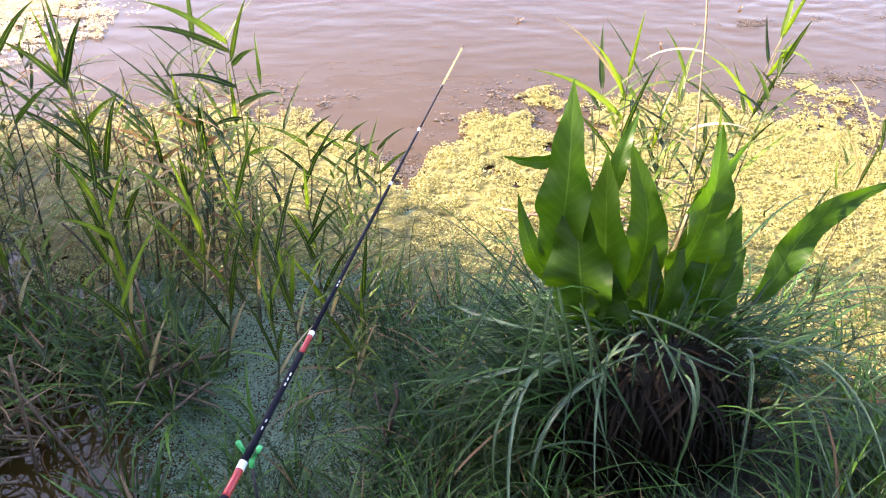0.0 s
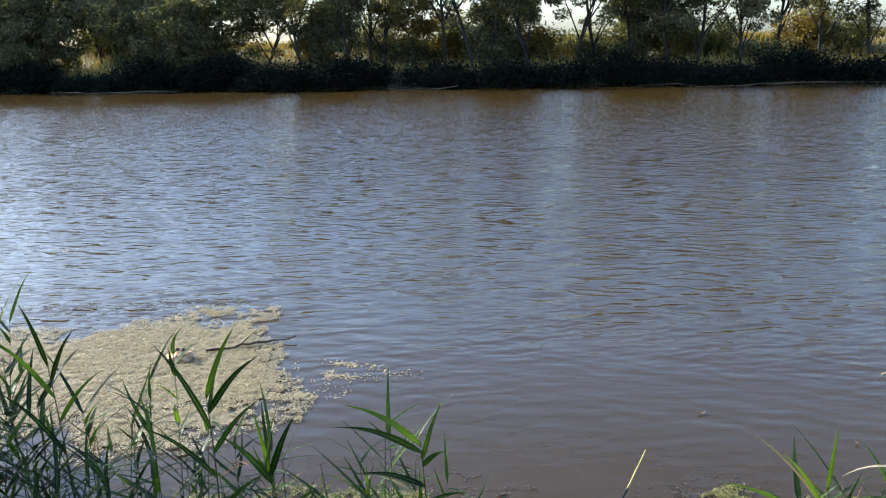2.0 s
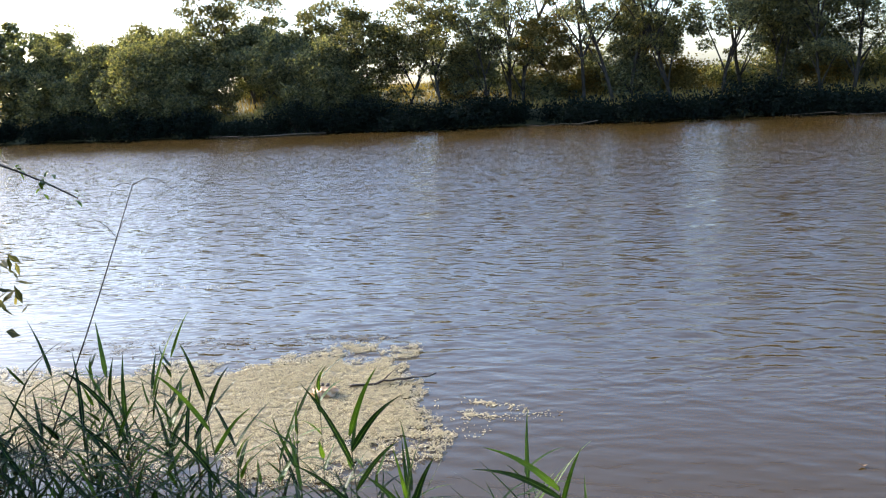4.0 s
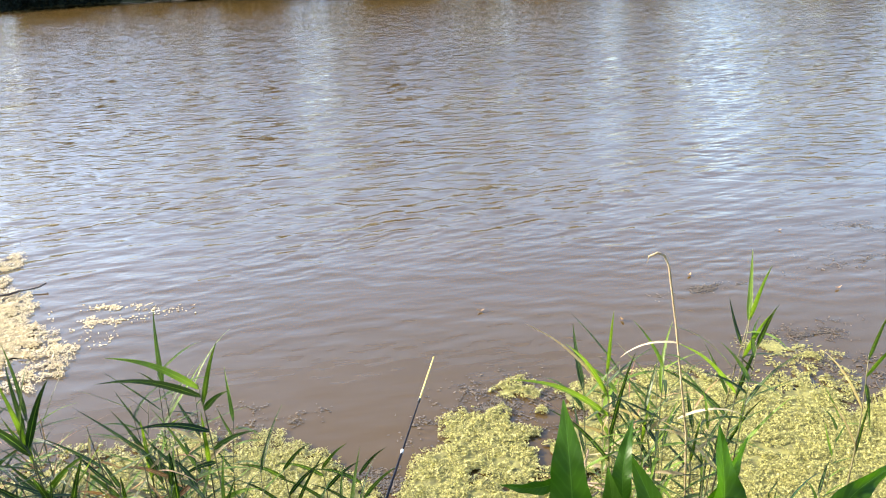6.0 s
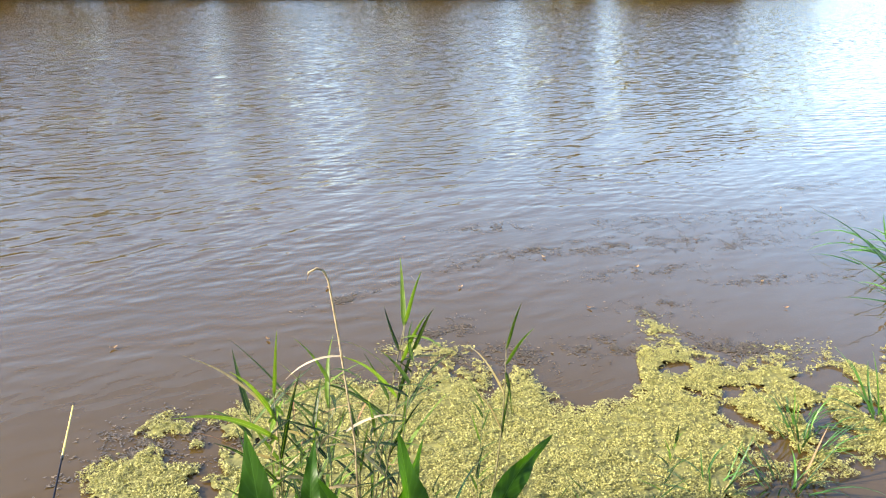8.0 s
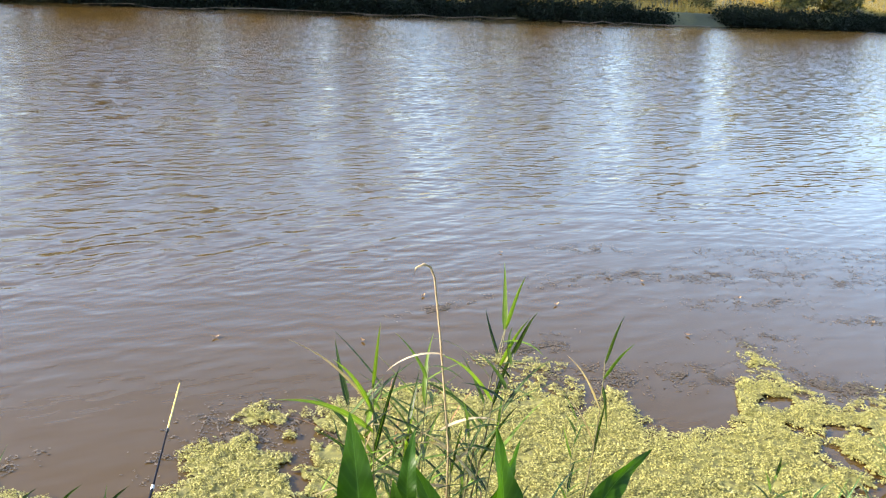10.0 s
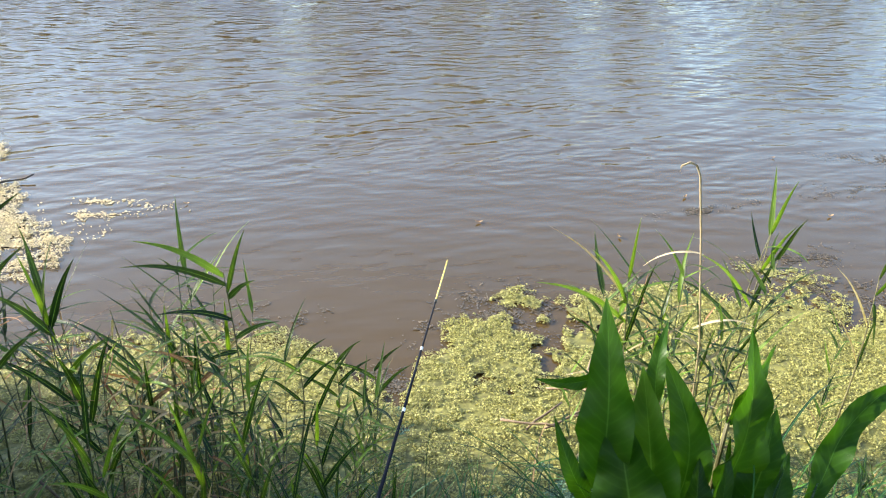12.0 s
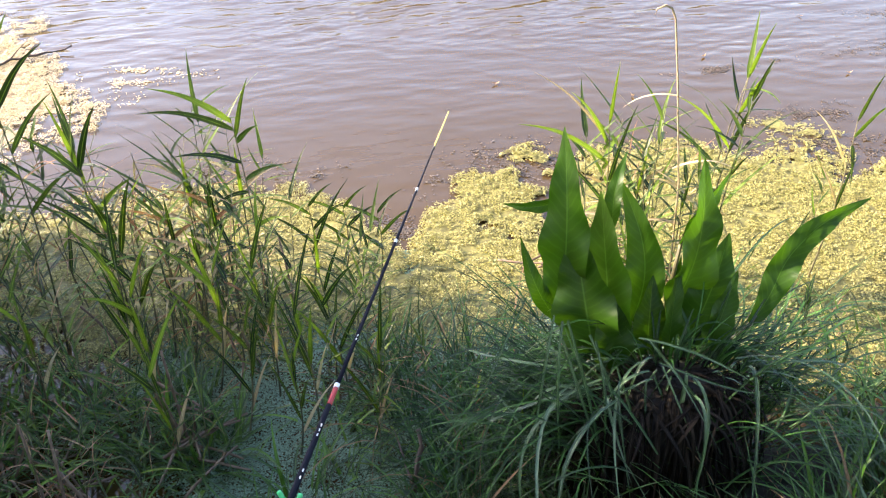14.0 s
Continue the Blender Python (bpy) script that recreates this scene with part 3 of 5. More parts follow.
for i, (tx, tb, th, tw, tf, tm, tl, tlow) in enumerate(TREES):
    tree(tx, float(far_shore(tx)) + tb, (0.90 if tx < -29 else 0.84) * th if tx < -9 else th, tw, tf, tm, 100 + i, tl, tlow, 0.13 * math.sin(i * 2.1), size=0.15 if tx > 33 or tx < -35 else 0.085 if tx < -12.5 else 0.075)
# trees added behind the viewpoint, never in view, to cut the bank's sky light
for i, (tx, ty, th) in enumerate(((-3.8, -4.8, 6.8), (0.7, -4.6, 7.0), (5.1, -4.6, 7.0), (9.6, -4.2, 6.5))):
    tree(tx, ty, th, 6.4, 0.95, TREE_LEAF, 180 + i, "unseen leafy tree added on the near bank to block sky light", 0.42, 0.0, "trees on the near bank", 0.14)

SHADED_BUSH = "low bush at the far water's edge, shade put into its leaf colour"
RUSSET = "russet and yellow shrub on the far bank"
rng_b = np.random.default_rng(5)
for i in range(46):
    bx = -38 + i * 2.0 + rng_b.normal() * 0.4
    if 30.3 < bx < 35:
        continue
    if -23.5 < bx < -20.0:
        far_bush(bx, 0.1, 0.6, 2.0, SHADED_LEAF, 300 + i, SHADED_BUSH)
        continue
    far_bush(bx, 0.0 + 0.3 * rng_b.random(), (0.9 if bx < -8 else 0.4) + 0.9 * rng_b.random() ** 2, 2.2 + 1.6 * rng_b.random(), SHADED_LEAF, 300 + i, SHADED_BUSH)
for i, bx in enumerate((-20.6, -10.9, -8.4, -6.8, -5.4, -4.2, -2.6, -0.6, 1.4, 3.4, 5.2, 7.2, 9.0, 11.0, 13.0, 15.5, 18.5, 22.0, 26.0, 29.5, 33.0, 37.0)):
    far_bush(bx, 3.2 + 1.0 * (i % 3), 1.0 + 0.32 * (i * 7 % 4), 2.2 + 0.5 * (i % 3), AUTUMN_LEAF if i % 3 == 1 else WILLOW_LEAF, 400 + i, RUSSET if i % 3 == 1 else "grey-green shrub among dry grass on the far bank")


for i, (bx, back, bh) in enumerate(((-23.4, 7.5, 1.7), (-21.6, 8.0, 1.6), (-24.8, 7.0, 1.8))):
    far_bush(bx, back, bh, 2.6, WILLOW_LEAF, 450 + i, "grey-green shrub among dry grass on the far bank")


def far_grass():
    rng = np.random.default_rng(9)
    g = Geo()
    n = 34000
    x = rng.uniform(-60, 75, n)
    y = far_shore(x) + 1.5 + 14 * rng.random(n) ** 1.5
    z = ground_height(x, y)
    h = 0.15 + 0.3 * rng.random(n)
    dx = rng.normal(size=n) * 0.1
    w = 0.02 + 0.03 * rng.random(n)
    v = np.stack([np.stack([x - w, y, z - 0.05], 1), np.stack([x + w, y, z - 0.05], 1), np.stack([x + dx, y + rng.normal(size=n) * 0.1, z + h], 1)], 1).reshape(-1, 3)
    g.add(v, [(3 * i, 3 * i + 1, 3 * i + 2) for i in range(n)], np.tile(np.array([[-1, 0], [1, 0], [0, 1.0]]), (n, 1)))
    tagged(part("dry_grass", g, DRY_GRASS, smooth=False), "straw-yellow dry grass on the far bank", "grass", kind="stuff")


far_grass()


def shore_line(x0, x1, seed):
    """A pale line of reed litter and driftwood washed up along the far shore."""
    rng = np.random.default_rng(seed)
    xs = np.arange(x0, x1, 0.8)
    pts = np.stack([xs, far_shore(xs) - 1.05 + 0.08 * rng.normal(size=len(xs)), 0.05 + 0.03 * rng.normal(size=len(xs))], 1)
    g = Geo()
    tube(g, pts, 0.006 + 0.024 * rng.random(len(xs)), 6)
    tagged(part("driftwood", g, DEAD_STEM), "pale driftwood and litter washed along the far shore", "driftwood", "driftwood on the far shore")


shore_line(-23.0, -16.5, 1)
shore_line(3.5, 22.0, 2)
shore_line(-7.0, -3.0, 3)
shore_line(24.0, 33.0, 4)

# ---- floating weed ----


def near_edge(x):
    """How far the near mats reach from the bank."""
    return np.interp(x, (-3.2, -1.4, -0.9, -0.44, -0.3, -0.17, 0.01, 0.10, 0.18, 0.235, 0.30, 0.36, 0.49, 0.67, 0.76, 0.92, 1.06, 1.3, 1.6, 1.78, 1.95, 2.04, 2.12, 2.25, 2.33, 2.62, 2.8, 2.9, 2.93, 3.1, 3.2, 3.4, 3.55, 3.8, 3.96, 5.5),
                     (3.1, 3.3, 3.42, 3.45, 3.38, 3.32, 3.18, 3.02, 2.88, 2.70, 2.90, 3.12, 3.25, 3.40, 3.58, 3.63, 3.42, 3.48, 3.52, 3.44, 3.30, 3.08, 3.20, 3.04, 2.79, 2.65, 2.61, 2.72, 3.05, 3.18, 2.96, 2.72, 2.60, 2.55, 2.38, 2.2))


def mat_near(x, y):
    d = near_edge(x - 0.8 * (y - 2.7) * smooth(1.9, 2.4, x)) - y
    body = np.minimum(d * 7, (y - 2.05 - 0.25 * smooth(0.3, -0.1, x) - 0.1 * np.sin(3 * x)) * 4.8 + 1.4 * (x > 1.1))
    torn = 0.42 * fbm(x, y, 5.5, 1.0, 4) + 0.5 * fbm(x, y, 17.0, 6.0, 3)
    ragged = 3.0 * smooth(2.65, 3.0, y) * smooth(1.5, 1.1, x) * smooth(0.4, 0.6, x) + 2.6 * smooth(2.8, 3.2, x)
    holes = smooth(-0.02, 0.36, fbm(x, y, 6.5, 8.0, 4)) * (0.5 + ragged)
    holes = holes + 1.6 * smooth(-2.3, -3.0, x) + 1.6 * smooth(4.6, 5.2, x)
    return np.minimum(body, 1.6) + torn - holes


def mat_left(x, y):
    top = np.interp(x, (-6.5, -4.6, -4.1, -3.5, -2.8, -2.33, -1.98, -1.75, -1.6, -1.3), (4.9, 5.1, 5.27, 5.41, 5.85, 6.15, 5.9, 5.3, 4.9, 4.3))
    low = np.interp(x, (-6.5, -4.5, -2.7, -2.0, -1.6, -1.3), (3.3, 3.5, 3.85, 3.6, 4.0, 4.3))
    body = np.minimum(np.minimum(top - y, y - low), (-1.42 - x)) * 3
    return np.minimum(body, 1.5) + 0.8 * fbm(x, y, 3.5, 3.0, 4) + 0.45 * fbm(x, y, 13.0, 2.0, 3) - 1.2 * smooth(0.25, 0.6, fbm(x, y, 2.2, 7.0, 4))


def weed_mat(name, field, box, step, density, frond, mats, label, seed, rough=0.012):
    """A mat: a torn, uneven sheet where field is positive, with small fronds lying on and round it."""
    rng = np.random.default_rng(seed)
    x0, x1, y0, y1 = box
    xs, ys = np.arange(x0, x1, step), np.arange(y0, y1, step)
    gx, gy = np.meshgrid(xs, ys)
    gx, gy = gx + rng.uniform(-0.3, 0.3, gx.shape) * step, gy + rng.uniform(-0.3, 0.3, gy.shape) * step
    fl = field(gx, gy)
    z = 0.004 + rough * (0.5 + 0.5 * fbm(gx, gy, 22.0, seed)) * np.clip(fl, 0, 1)
    keep = fl > 0.22 + 0.15 * rng.random(fl.shape)
    w = len(xs)
    faces = [(j * w + i, j * w + i + 1, (j + 1) * w + i + 1, (j + 1) * w + i)
             for j, i in zip(*np.nonzero(keep[:-1, :-1] & keep[1:, 1:])) if keep[j + 1, i] or keep[j, i + 1]]
    used = np.unique(np.array(faces).ravel())
    back = np.full(gx.size, -1)
    back[used] = np.arange(len(used))
    v = np.stack([gx, gy, z], -1).reshape(-1, 3)[used]
    ob = thing(name, label, "water weed", kind="stuff")
    g = Geo()
    g.add(v, [tuple(back[list(q)]) for q in faces], v[:, :2])
    part("weed_sheet", g, mats[0], ob, smooth=False)
    n = int(density * (x1 - x0) * (y1 - y0))
    px, py = rng.uniform(x0, x1, n), rng.uniform(y0, y1, n)
    fp = field(px, py)
    ok = (fp > -0.15 + 0.4 * rng.random(n) ** 2 - 0.2) & (fbm(px, py, 26.0, seed + 5, 2) + 0.3 * fbm(px, py, 4.0, seed + 2, 2) > -0.40 + 0.35 * rng.random(n))
    px, py, fp = px[ok], py[ok], fp[ok]
    pz = 0.006 + rough * (0.6 + 0.6 * fbm(px, py, 22.0, seed)) * np.clip(fp, 0, 1) + 0.008 * rng.random(len(px))
    g = Geo()
    flakes(g, np.stack([px, py, pz], 1), frond * (0.7 + 0.5 * rng.random(len(px)) ** 3), 0.40 if rough > 0.01 else 0.25, rng, 1.3, 3)
    part("fronds", g, mats[1], ob, smooth=False)
    return ob


weed_mat("floating_weed", mat_near, (-3.0, 5.2, 1.7, 3.8), 0.02, 56000, 0.0078, (MAT_SHEET, FROND), "yellow-green mat of floating weed along the bank", 11)
weed_mat("floating_weed", mat_left, (-6.5, -1.0, 3.2, 6.4), 0.025, 46000, 0.0080, (PALE_SHEET, PALE_FROND), "pale yellow mat of floating weed on the open water", 12, 0.008)


def scatter_weed(name, label, spots, mat, size, n, seed, cat="water weed"):
    """Loose bits of weed in long patches: (x, y, half length, half width, turn)."""
    rng = np.random.default_rng(seed)
    g = Geo()
    for (x, y, a, b, turn) in spots:
        u = rng.normal(size=(n, 2)) * np.array((a, b)) * 0.6
        c, s = math.cos(turn), math.sin(turn)
        px, py = x + u[:, 0] * c - u[:, 1] * s, y + u[:, 0] * s + u[:, 1] * c
        ok = fbm(px, py, 13.0, seed, 4) + 0.25 * rng.normal(size=n) > 0.25
        flakes(g, np.stack([px, py, 0.002 + 0.003 * rng.random(n)], 1)[ok], size, 0.1, rng, 1.8)
    tagged(part(name, g, mat, smooth=False), label, cat, kind="stuff")


scatter_weed("brown_weed", "brown scraps of weed drifting at the surface", ((3.75, 5.1, 0.35, 0.10, -0.3), (3.85, 4.53, 0.6, 0.06, -0.15), (3.33, 4.5, 0.25, 0.07, 0), (4.1, 4.38, 0.5, 0.08, -0.2), (4.87, 4.63, 0.5, 0.14, -0.3), (5.0, 4.1, 0.6, 0.16, -0.3), (5.2, 3.82, 0.6, 0.12, -0.3), (4.1, 3.8, 0.4, 0.1, -0.3), (4.7, 3.3, 0.5, 0.08, -0.4), (3.7, 3.35, 0.25, 0.12, -0.3), (7.0, 4.65, 0.7, 0.16, -0.1), (5.7, 4.3, 0.6, 0.2, -0.2), (6.2, 4.0, 0.6, 0.2, -0.2), (2.4, 3.72, 0.25, 0.10, 0.1), (2.25, 4.4, 0.3, 0.04, 0.2), (4.5, 4.2, 0.7, 0.12, -0.25)), BROWN_WEED, 0.0085, 1500, 21)
scatter_weed("brown_weed", "dark tangle of dying weed at the mat's edge", ((0.85, 3.42, 0.22, 0.2, 0), (1.2, 3.3, 0.3, 0.2, 0), (-0.2, 3.46, 0.15, 0.05, 0.2), (-0.5, 3.6, 0.15, 0.06, 0), (0.15, 2.85, 0.15, 0.12, 0), (0.4, 2.6, 0.2, 0.15, 0), (0.6, 3.3, 0.2, 0.12, 0.4), (2.5, 3.3, 0.25, 0.12, -0.6), (3.2, 3.05, 0.3, 0.12, -0.3), (3.6, 2.75, 0.3, 0.14, -0.5)), BROWN_WEED, 0.009, 3600, 22)
scatter_weed("drifting_weed", "reddish loose weed drifting beyond the pale mat", ((-3.6, 6.05, 0.9, 0.16, 0.05), (-2.7, 6.3, 0.4, 0.08, 0.1), (-4.6, 5.8, 0.6, 0.18, 0)), BROWN_WEED, 0.013, 1800, 23)
scatter_weed("drifting_weed", "pale wisps of weed trailing from the mat", ((-1.3, 4.85, 0.25, 0.1, -0.2), (-1.05, 4.95, 0.2, 0.05, -0.3), (-1.4, 4.55, 0.2, 0.07, 0.1), (-5.2, 8.0, 0.5, 0.1, 0)), PALE_FROND, 0.010, 1500, 24)
scatter_weed("drifting_weed", "yellow-green scraps of weed off the near mat", ((2.2, 3.62, 0.12, 0.07, 0), (2.05, 3.4, 0.2, 0.06, 0.5), (3.45, 3.1, 0.22, 0.1, 0.8), (3.75, 2.6, 0.3, 0.1, -0.3)), FROND, 0.010, 1600, 25)


def drifting_leaf(x, y, length, turn, seed):
    """One fallen leaf afloat, curled at its edges."""
    rng = np.random.default_rng(seed)
    ob = thing("floating_leaf", "small curled tan leaf floating on the water", "leaf", "floating leaves", at=(x, y, 0.004))
    g = Geo()
    c, q = math.cos(turn), math.sin(turn)
    pts = np.array([(c * length * (t - 0.5), q * length * (t - 0.5), 0.012 * (2 * t - 1) ** 2 + 0.002) for t in np.linspace(0, 1, 8)])
    blade(g, pts, length * 0.42, 0.35, shape="dock", wave=0.2, across=4)
    part("leaf", g, DRIFT_LEAF, ob)


rng_d = np.random.default_rng(64)
for i, (lx, ly) in enumerate(((3.7, 4.37), (6.2, 4.32), (4.1, 3.9), (3.35, 3.55), (4.6, 3.3), (5.3, 4.6), (2.9, 4.2), (4.9, 4.1), (3.1, 5.2), (1.6, 4.1), (4.35, 2.95), (5.9, 3.5), (0.9, 4.4), (-0.7, 4.9), (2.2, 4.6))):
    drifting_leaf(lx, ly, 0.024 + 0.022 * rng_d.random(), rng_d.random() * 3.1, 900 + i)


def duckweed():
    rng = np.random.default_rng(31)
    n = 520000
    x, y = rng.uniform(-2.2, 1.6, n), rng.uniform(1.0, 2.75, n)
    ok = (fbm(x, y, 2.2, 4.0, 4) - 0.15 + 1.05 * smooth(-0.9, -0.35, x) > 0.4 * rng.random(n)) & (y > near_shore(x) + 0.06 + 0.26 * rng.random(n)) & ((x < 0.62) | (y > 1.75)) & (np.hypot((x + 0.80) / 0.36, (y - 1.42) / 0.30) > 0.8 + 0.5 * rng.random(n))
    g = Geo()
    flakes(g, np.stack([x, y, 0.003 + 0.002 * rng.random(n)], 1)[ok], 0.0064, 0.15, rng, 1.1, 3)
    tagged(part("duckweed", g, DUCKWEED, smooth=False), "green duckweed covering the shaded water between the reeds", "duckweed", kind="stuff")


duckweed()

# ---- reeds ----


def reed(seed, height, leaves, dry=0.0, at=(0, 0, 0), lean=0.08, drybend=False):
    rng = np.random.default_rng(seed)
    ob = thing("reed", "green common reed with long pointed leaves standing in the water", "reed", "reeds", at=at)
    ang = rng.random() * 6.28
    stem = arc((0, 0, -0.12), (math.cos(ang) * lean, math.sin(ang) * lean, 1), height + 0.12, rng.normal() * 0.08, 10, rng.normal() * 0.1)
    g = Geo()
    tube(g, stem, np.linspace(0.0036, 0.0013, 11), 6)
    part("stem", g, DRY if drybend else STEM, ob)
    turn = rng.random() * 6.28
    for k in range(leaves):
        u = 0.20 + 0.80 * ((k + 0.5) / leaves) ** 0.75
        i = u * 10
        p = stem[int(i)] + (stem[min(10, int(i) + 1)] - stem[int(i)]) * (i - int(i))
        turn += math.pi + rng.normal() * 0.55
        up = 0.10 + 0.45 * u + 0.6 * rng.random() + (0.2 if u > 0.95 else 0)
        length = (0.14 + 0.14 * rng.random()) * (1.15 - 0.35 * abs(u - 0.6)) * (0.85 + 0.25 * height)
        pts = arc(p, (math.cos(turn) + 0.4, math.sin(turn), up), length, 0.15 + 0.8 * rng.random() ** 1.4, 7, rng.normal() * 0.3)
        g = Geo()
        withered = rng.random() < dry * 0.55 or (u < 0.4 and rng.random() < 0.3)
        blade(g, pts, (0.014 + 0.013 * rng.random()) * (0.7 + 0.35 * u) * (0.4 if withered else 1.0), 0.6 if withered else 0.25, shape="reed")
        part("leaf", g, DRY if withered else REED, ob, "withered straw-coloured leaf" if withered else "")
    return ob


REED_KINDS = [reed(500 + i, 0.90 + 0.06 * (i % 4), 13 + i % 4, 0.05 + 0.1 * (i % 3) + (0.7 if i > 7 else 0), at=(-2.75 + 0.09 * i, 2.3 + 0.15 * (i % 3), -0.05)) for i in range(10)]


def place_reed(kind, x, y, scale, turn, tilt=0.0):
    m = pose(x, y, min(float(ground_height(x, y)), 0.0) * 0.2, 0, 0, 0) @ pose(0, 0, 0, tilt, 0, turn) @ Matrix.Scale(scale, 4)
    return copy_thing(REED_KINDS[kind % len(REED_KINDS)], m)


rng_r = np.random.default_rng(79)
# clumps: centre, spread, how many, size
CLUMPS = ((-0.40, 2.48, 0.12, 8, 0.86), (-0.66, 2.36, 0.18, 7, 0.80), (-0.26, 2.04, 0.12, 9, 0.62), (-1.05, 2.35, 0.22, 15, 0.84), (-1.55, 2.30, 0.26, 46, 0.90),
          (-2.05, 2.45, 0.26, 40, 0.98), (-2.45, 2.7, 0.25, 14, 0.98), (-1.28, 1.68, 0.22, 30, 0.58), (-1.8, 1.75, 0.3, 34, 0.70), (-0.7, 1.65, 0.2, 7, 0.55), (-0.12, 2.15, 0.14, 8, 0.60), (-0.02, 1.75, 0.12, 5, 0.5), (-1.1, 1.35, 0.2, 7, 0.5), (0.1, 2.05, 0.12, 4, 0.5), (-0.85, 2.0, 0.22, 6, 0.66), (1.45, 1.85, 0.16, 9, 0.46), (0.2, 1.6, 0.1, 4, 0.42))
count = 0
for cx, cy, spread, many, size in CLUMPS:
    for k in range(many):
        place_reed(count, cx + rng_r.normal() * spread, cy + rng_r.normal() * spread, size * (0.78 + 0.3 * rng_r.random()), rng_r.normal() * 65, rng_r.normal() * 6)
        count += 1
for i, (rx, ry) in enumerate(((-0.62, 2.42), (-0.55, 2.3), (-0.48, 2.38), (-0.70, 2.25), (-0.36, 2.35), (-0.8, 2.4))):
    place_reed(8 + i % 2, rx, ry, 0.66 + 0.04 * i, 70 * i, 4 * math.sin(i))
for i, (rx, ry, rs) in enumerate(((0.88, 2.34, 0.74), (1.0, 2.42, 0.62), (1.10, 2.36, 0.78), (1.24, 2.42, 0.66), (1.16, 2.26, 0.70), (0.95, 2.26, 0.55), (1.30, 2.3, 0.6), (1.74, 2.46, 0.50), (1.5, 2.1, 0.45), (2.1, 1.9, 0.5), (0.8, 2.4, 0.5), (1.06, 2.46, 0.7), (1.02, 2.3, 0.9), (1.2, 2.34, 0.92), (1.14, 2.4, 0.86), (0.9, 2.38, 0.84), (0.84, 2.28, 0.8), (1.26, 2.3, 0.88), (1.08, 2.28, 0.8))):
    place_reed((i + 2) % 8, rx, ry, rs, 50 * i, 3 * math.sin(i * 1.7))


def tall_reed(foot, top, leaves, label="tall green reed with long pointed leaves over the weed"):
    """A reed from foot to top; leaves: (height along the stem, tip, breadth, withered)."""
    foot, top = np.array(foot, float), np.array(top, float)
    ob = thing("reed", label, "reed", "tall reeds", at=tuple(foot))
    u = np.linspace(0, 1, 12)[:, None]
    stem = (top - foot) * u + np.array((0.025, 0, 0)) * np.sin(u * 2.9)
    g = Geo()
    tube(g, stem, np.linspace(0.0042, 0.0014, 12), 6)
    part("stem", g, STEM, ob)
    for h, tip, breadth, withered in leaves:
        a = stem[min(10, int(h * 11))] + (stem[min(11, int(h * 11) + 1)] - stem[min(10, int(h * 11))]) * (h * 11 % 1 if h < 1 else 1)
        b = np.array(tip, float) - foot
        v = np.linspace(0, 1, 10)[:, None]
        d = np.linalg.norm(b - a)
        pts = a + (b - a) * v + np.array((0, 0, 1.0)) * 0.09 * d * np.sin(v * np.pi)
        g = Geo()
        blade(g, pts, 0.86 * breadth, 0.28, face=(0.2, -0.75, 0.65))
        part("leaf", g, (REED, PALE_DRY, DRY)[withered], ob, ("", "withered pale leaf", "withered rust-brown leaf")[withered])


# over the weed on both sides of the open water
for i, (lx, ly, lz) in enumerate(((-0.52, 2.38, 0.62), (-0.44, 2.30, 0.56), (-0.58, 2.30, 0.50), (-0.36, 2.42, 0.60), (-0.50, 2.22, 0.44), (0.98, 2.36, 0.52), (1.12, 2.30, 0.46), (0.90, 2.44, 0.42))):
    k = 2 if i in (1, 2, 4) else 1
    tall_reed((lx, ly, -0.06), (lx + 0.03, ly, lz), ((0.95, (lx - 0.10, ly - 0.03, lz + 0.05), 0.015, k), (0.85, (lx + 0.16, ly, lz - 0.02), 0.017, k), (0.7, (lx - 0.14, ly + 0.04, lz - 0.16), 0.015, 1), (0.55, (lx + 0.12, ly - 0.04, lz - 0.24), 0.012, k), (0.8, (lx + 0.05, ly - 0.05, lz + 0.10), 0.018, 0)), "half-dead reed with bleached and rust-brown leaves")
tall_reed((1.17, 2.30, -0.08), (1.32, 2.30, 0.84), ((0.99, (1.385, 2.30, 1.00), 0.020, 0), (0.85, (1.37, 2.24, 0.88), 0.022, 0), (0.72, (1.08, 2.26, 0.80), 0.022, 0), (0.62, (1.02, 2.34, 0.70), 0.020, 0), (0.70, (1.42, 2.36, 0.76), 0.020, 0), (0.5, (1.34, 2.2, 0.62), 0.018, 0), (0.42, (1.02, 2.28, 0.55), 0.016, 1)))
tall_reed((0.86, 2.30, -0.08), (0.875, 2.30, 0.72), ((0.98, (0.90, 2.30, 0.91), 0.018, 0), (0.88, (0.74, 2.26, 0.84), 0.024, 0), (0.80, (0.57, 2.24, 0.755), 0.026, 0), (0.90, (0.64, 2.34, 0.88), 0.015, 1), (0.7, (0.98, 2.32, 0.76), 0.020, 0), (0.6, (0.70, 2.32, 0.60), 0.020, 0)))
tall_reed((1.68, 2.30, -0.08), (1.73, 2.30, 0.66), ((0.98, (1.795, 2.30, 0.81), 0.020, 0), (0.90, (1.82, 2.26, 0.72), 0.018, 0), (0.74, (1.555, 2.28, 0.715), 0.017, 1), (0.86, (1.745, 2.26, 0.41), 0.024, 0), (0.55, (1.62, 2.32, 0.52), 0.014, 1), (0.5, (1.80, 2.34, 0.50), 0.016, 0)))
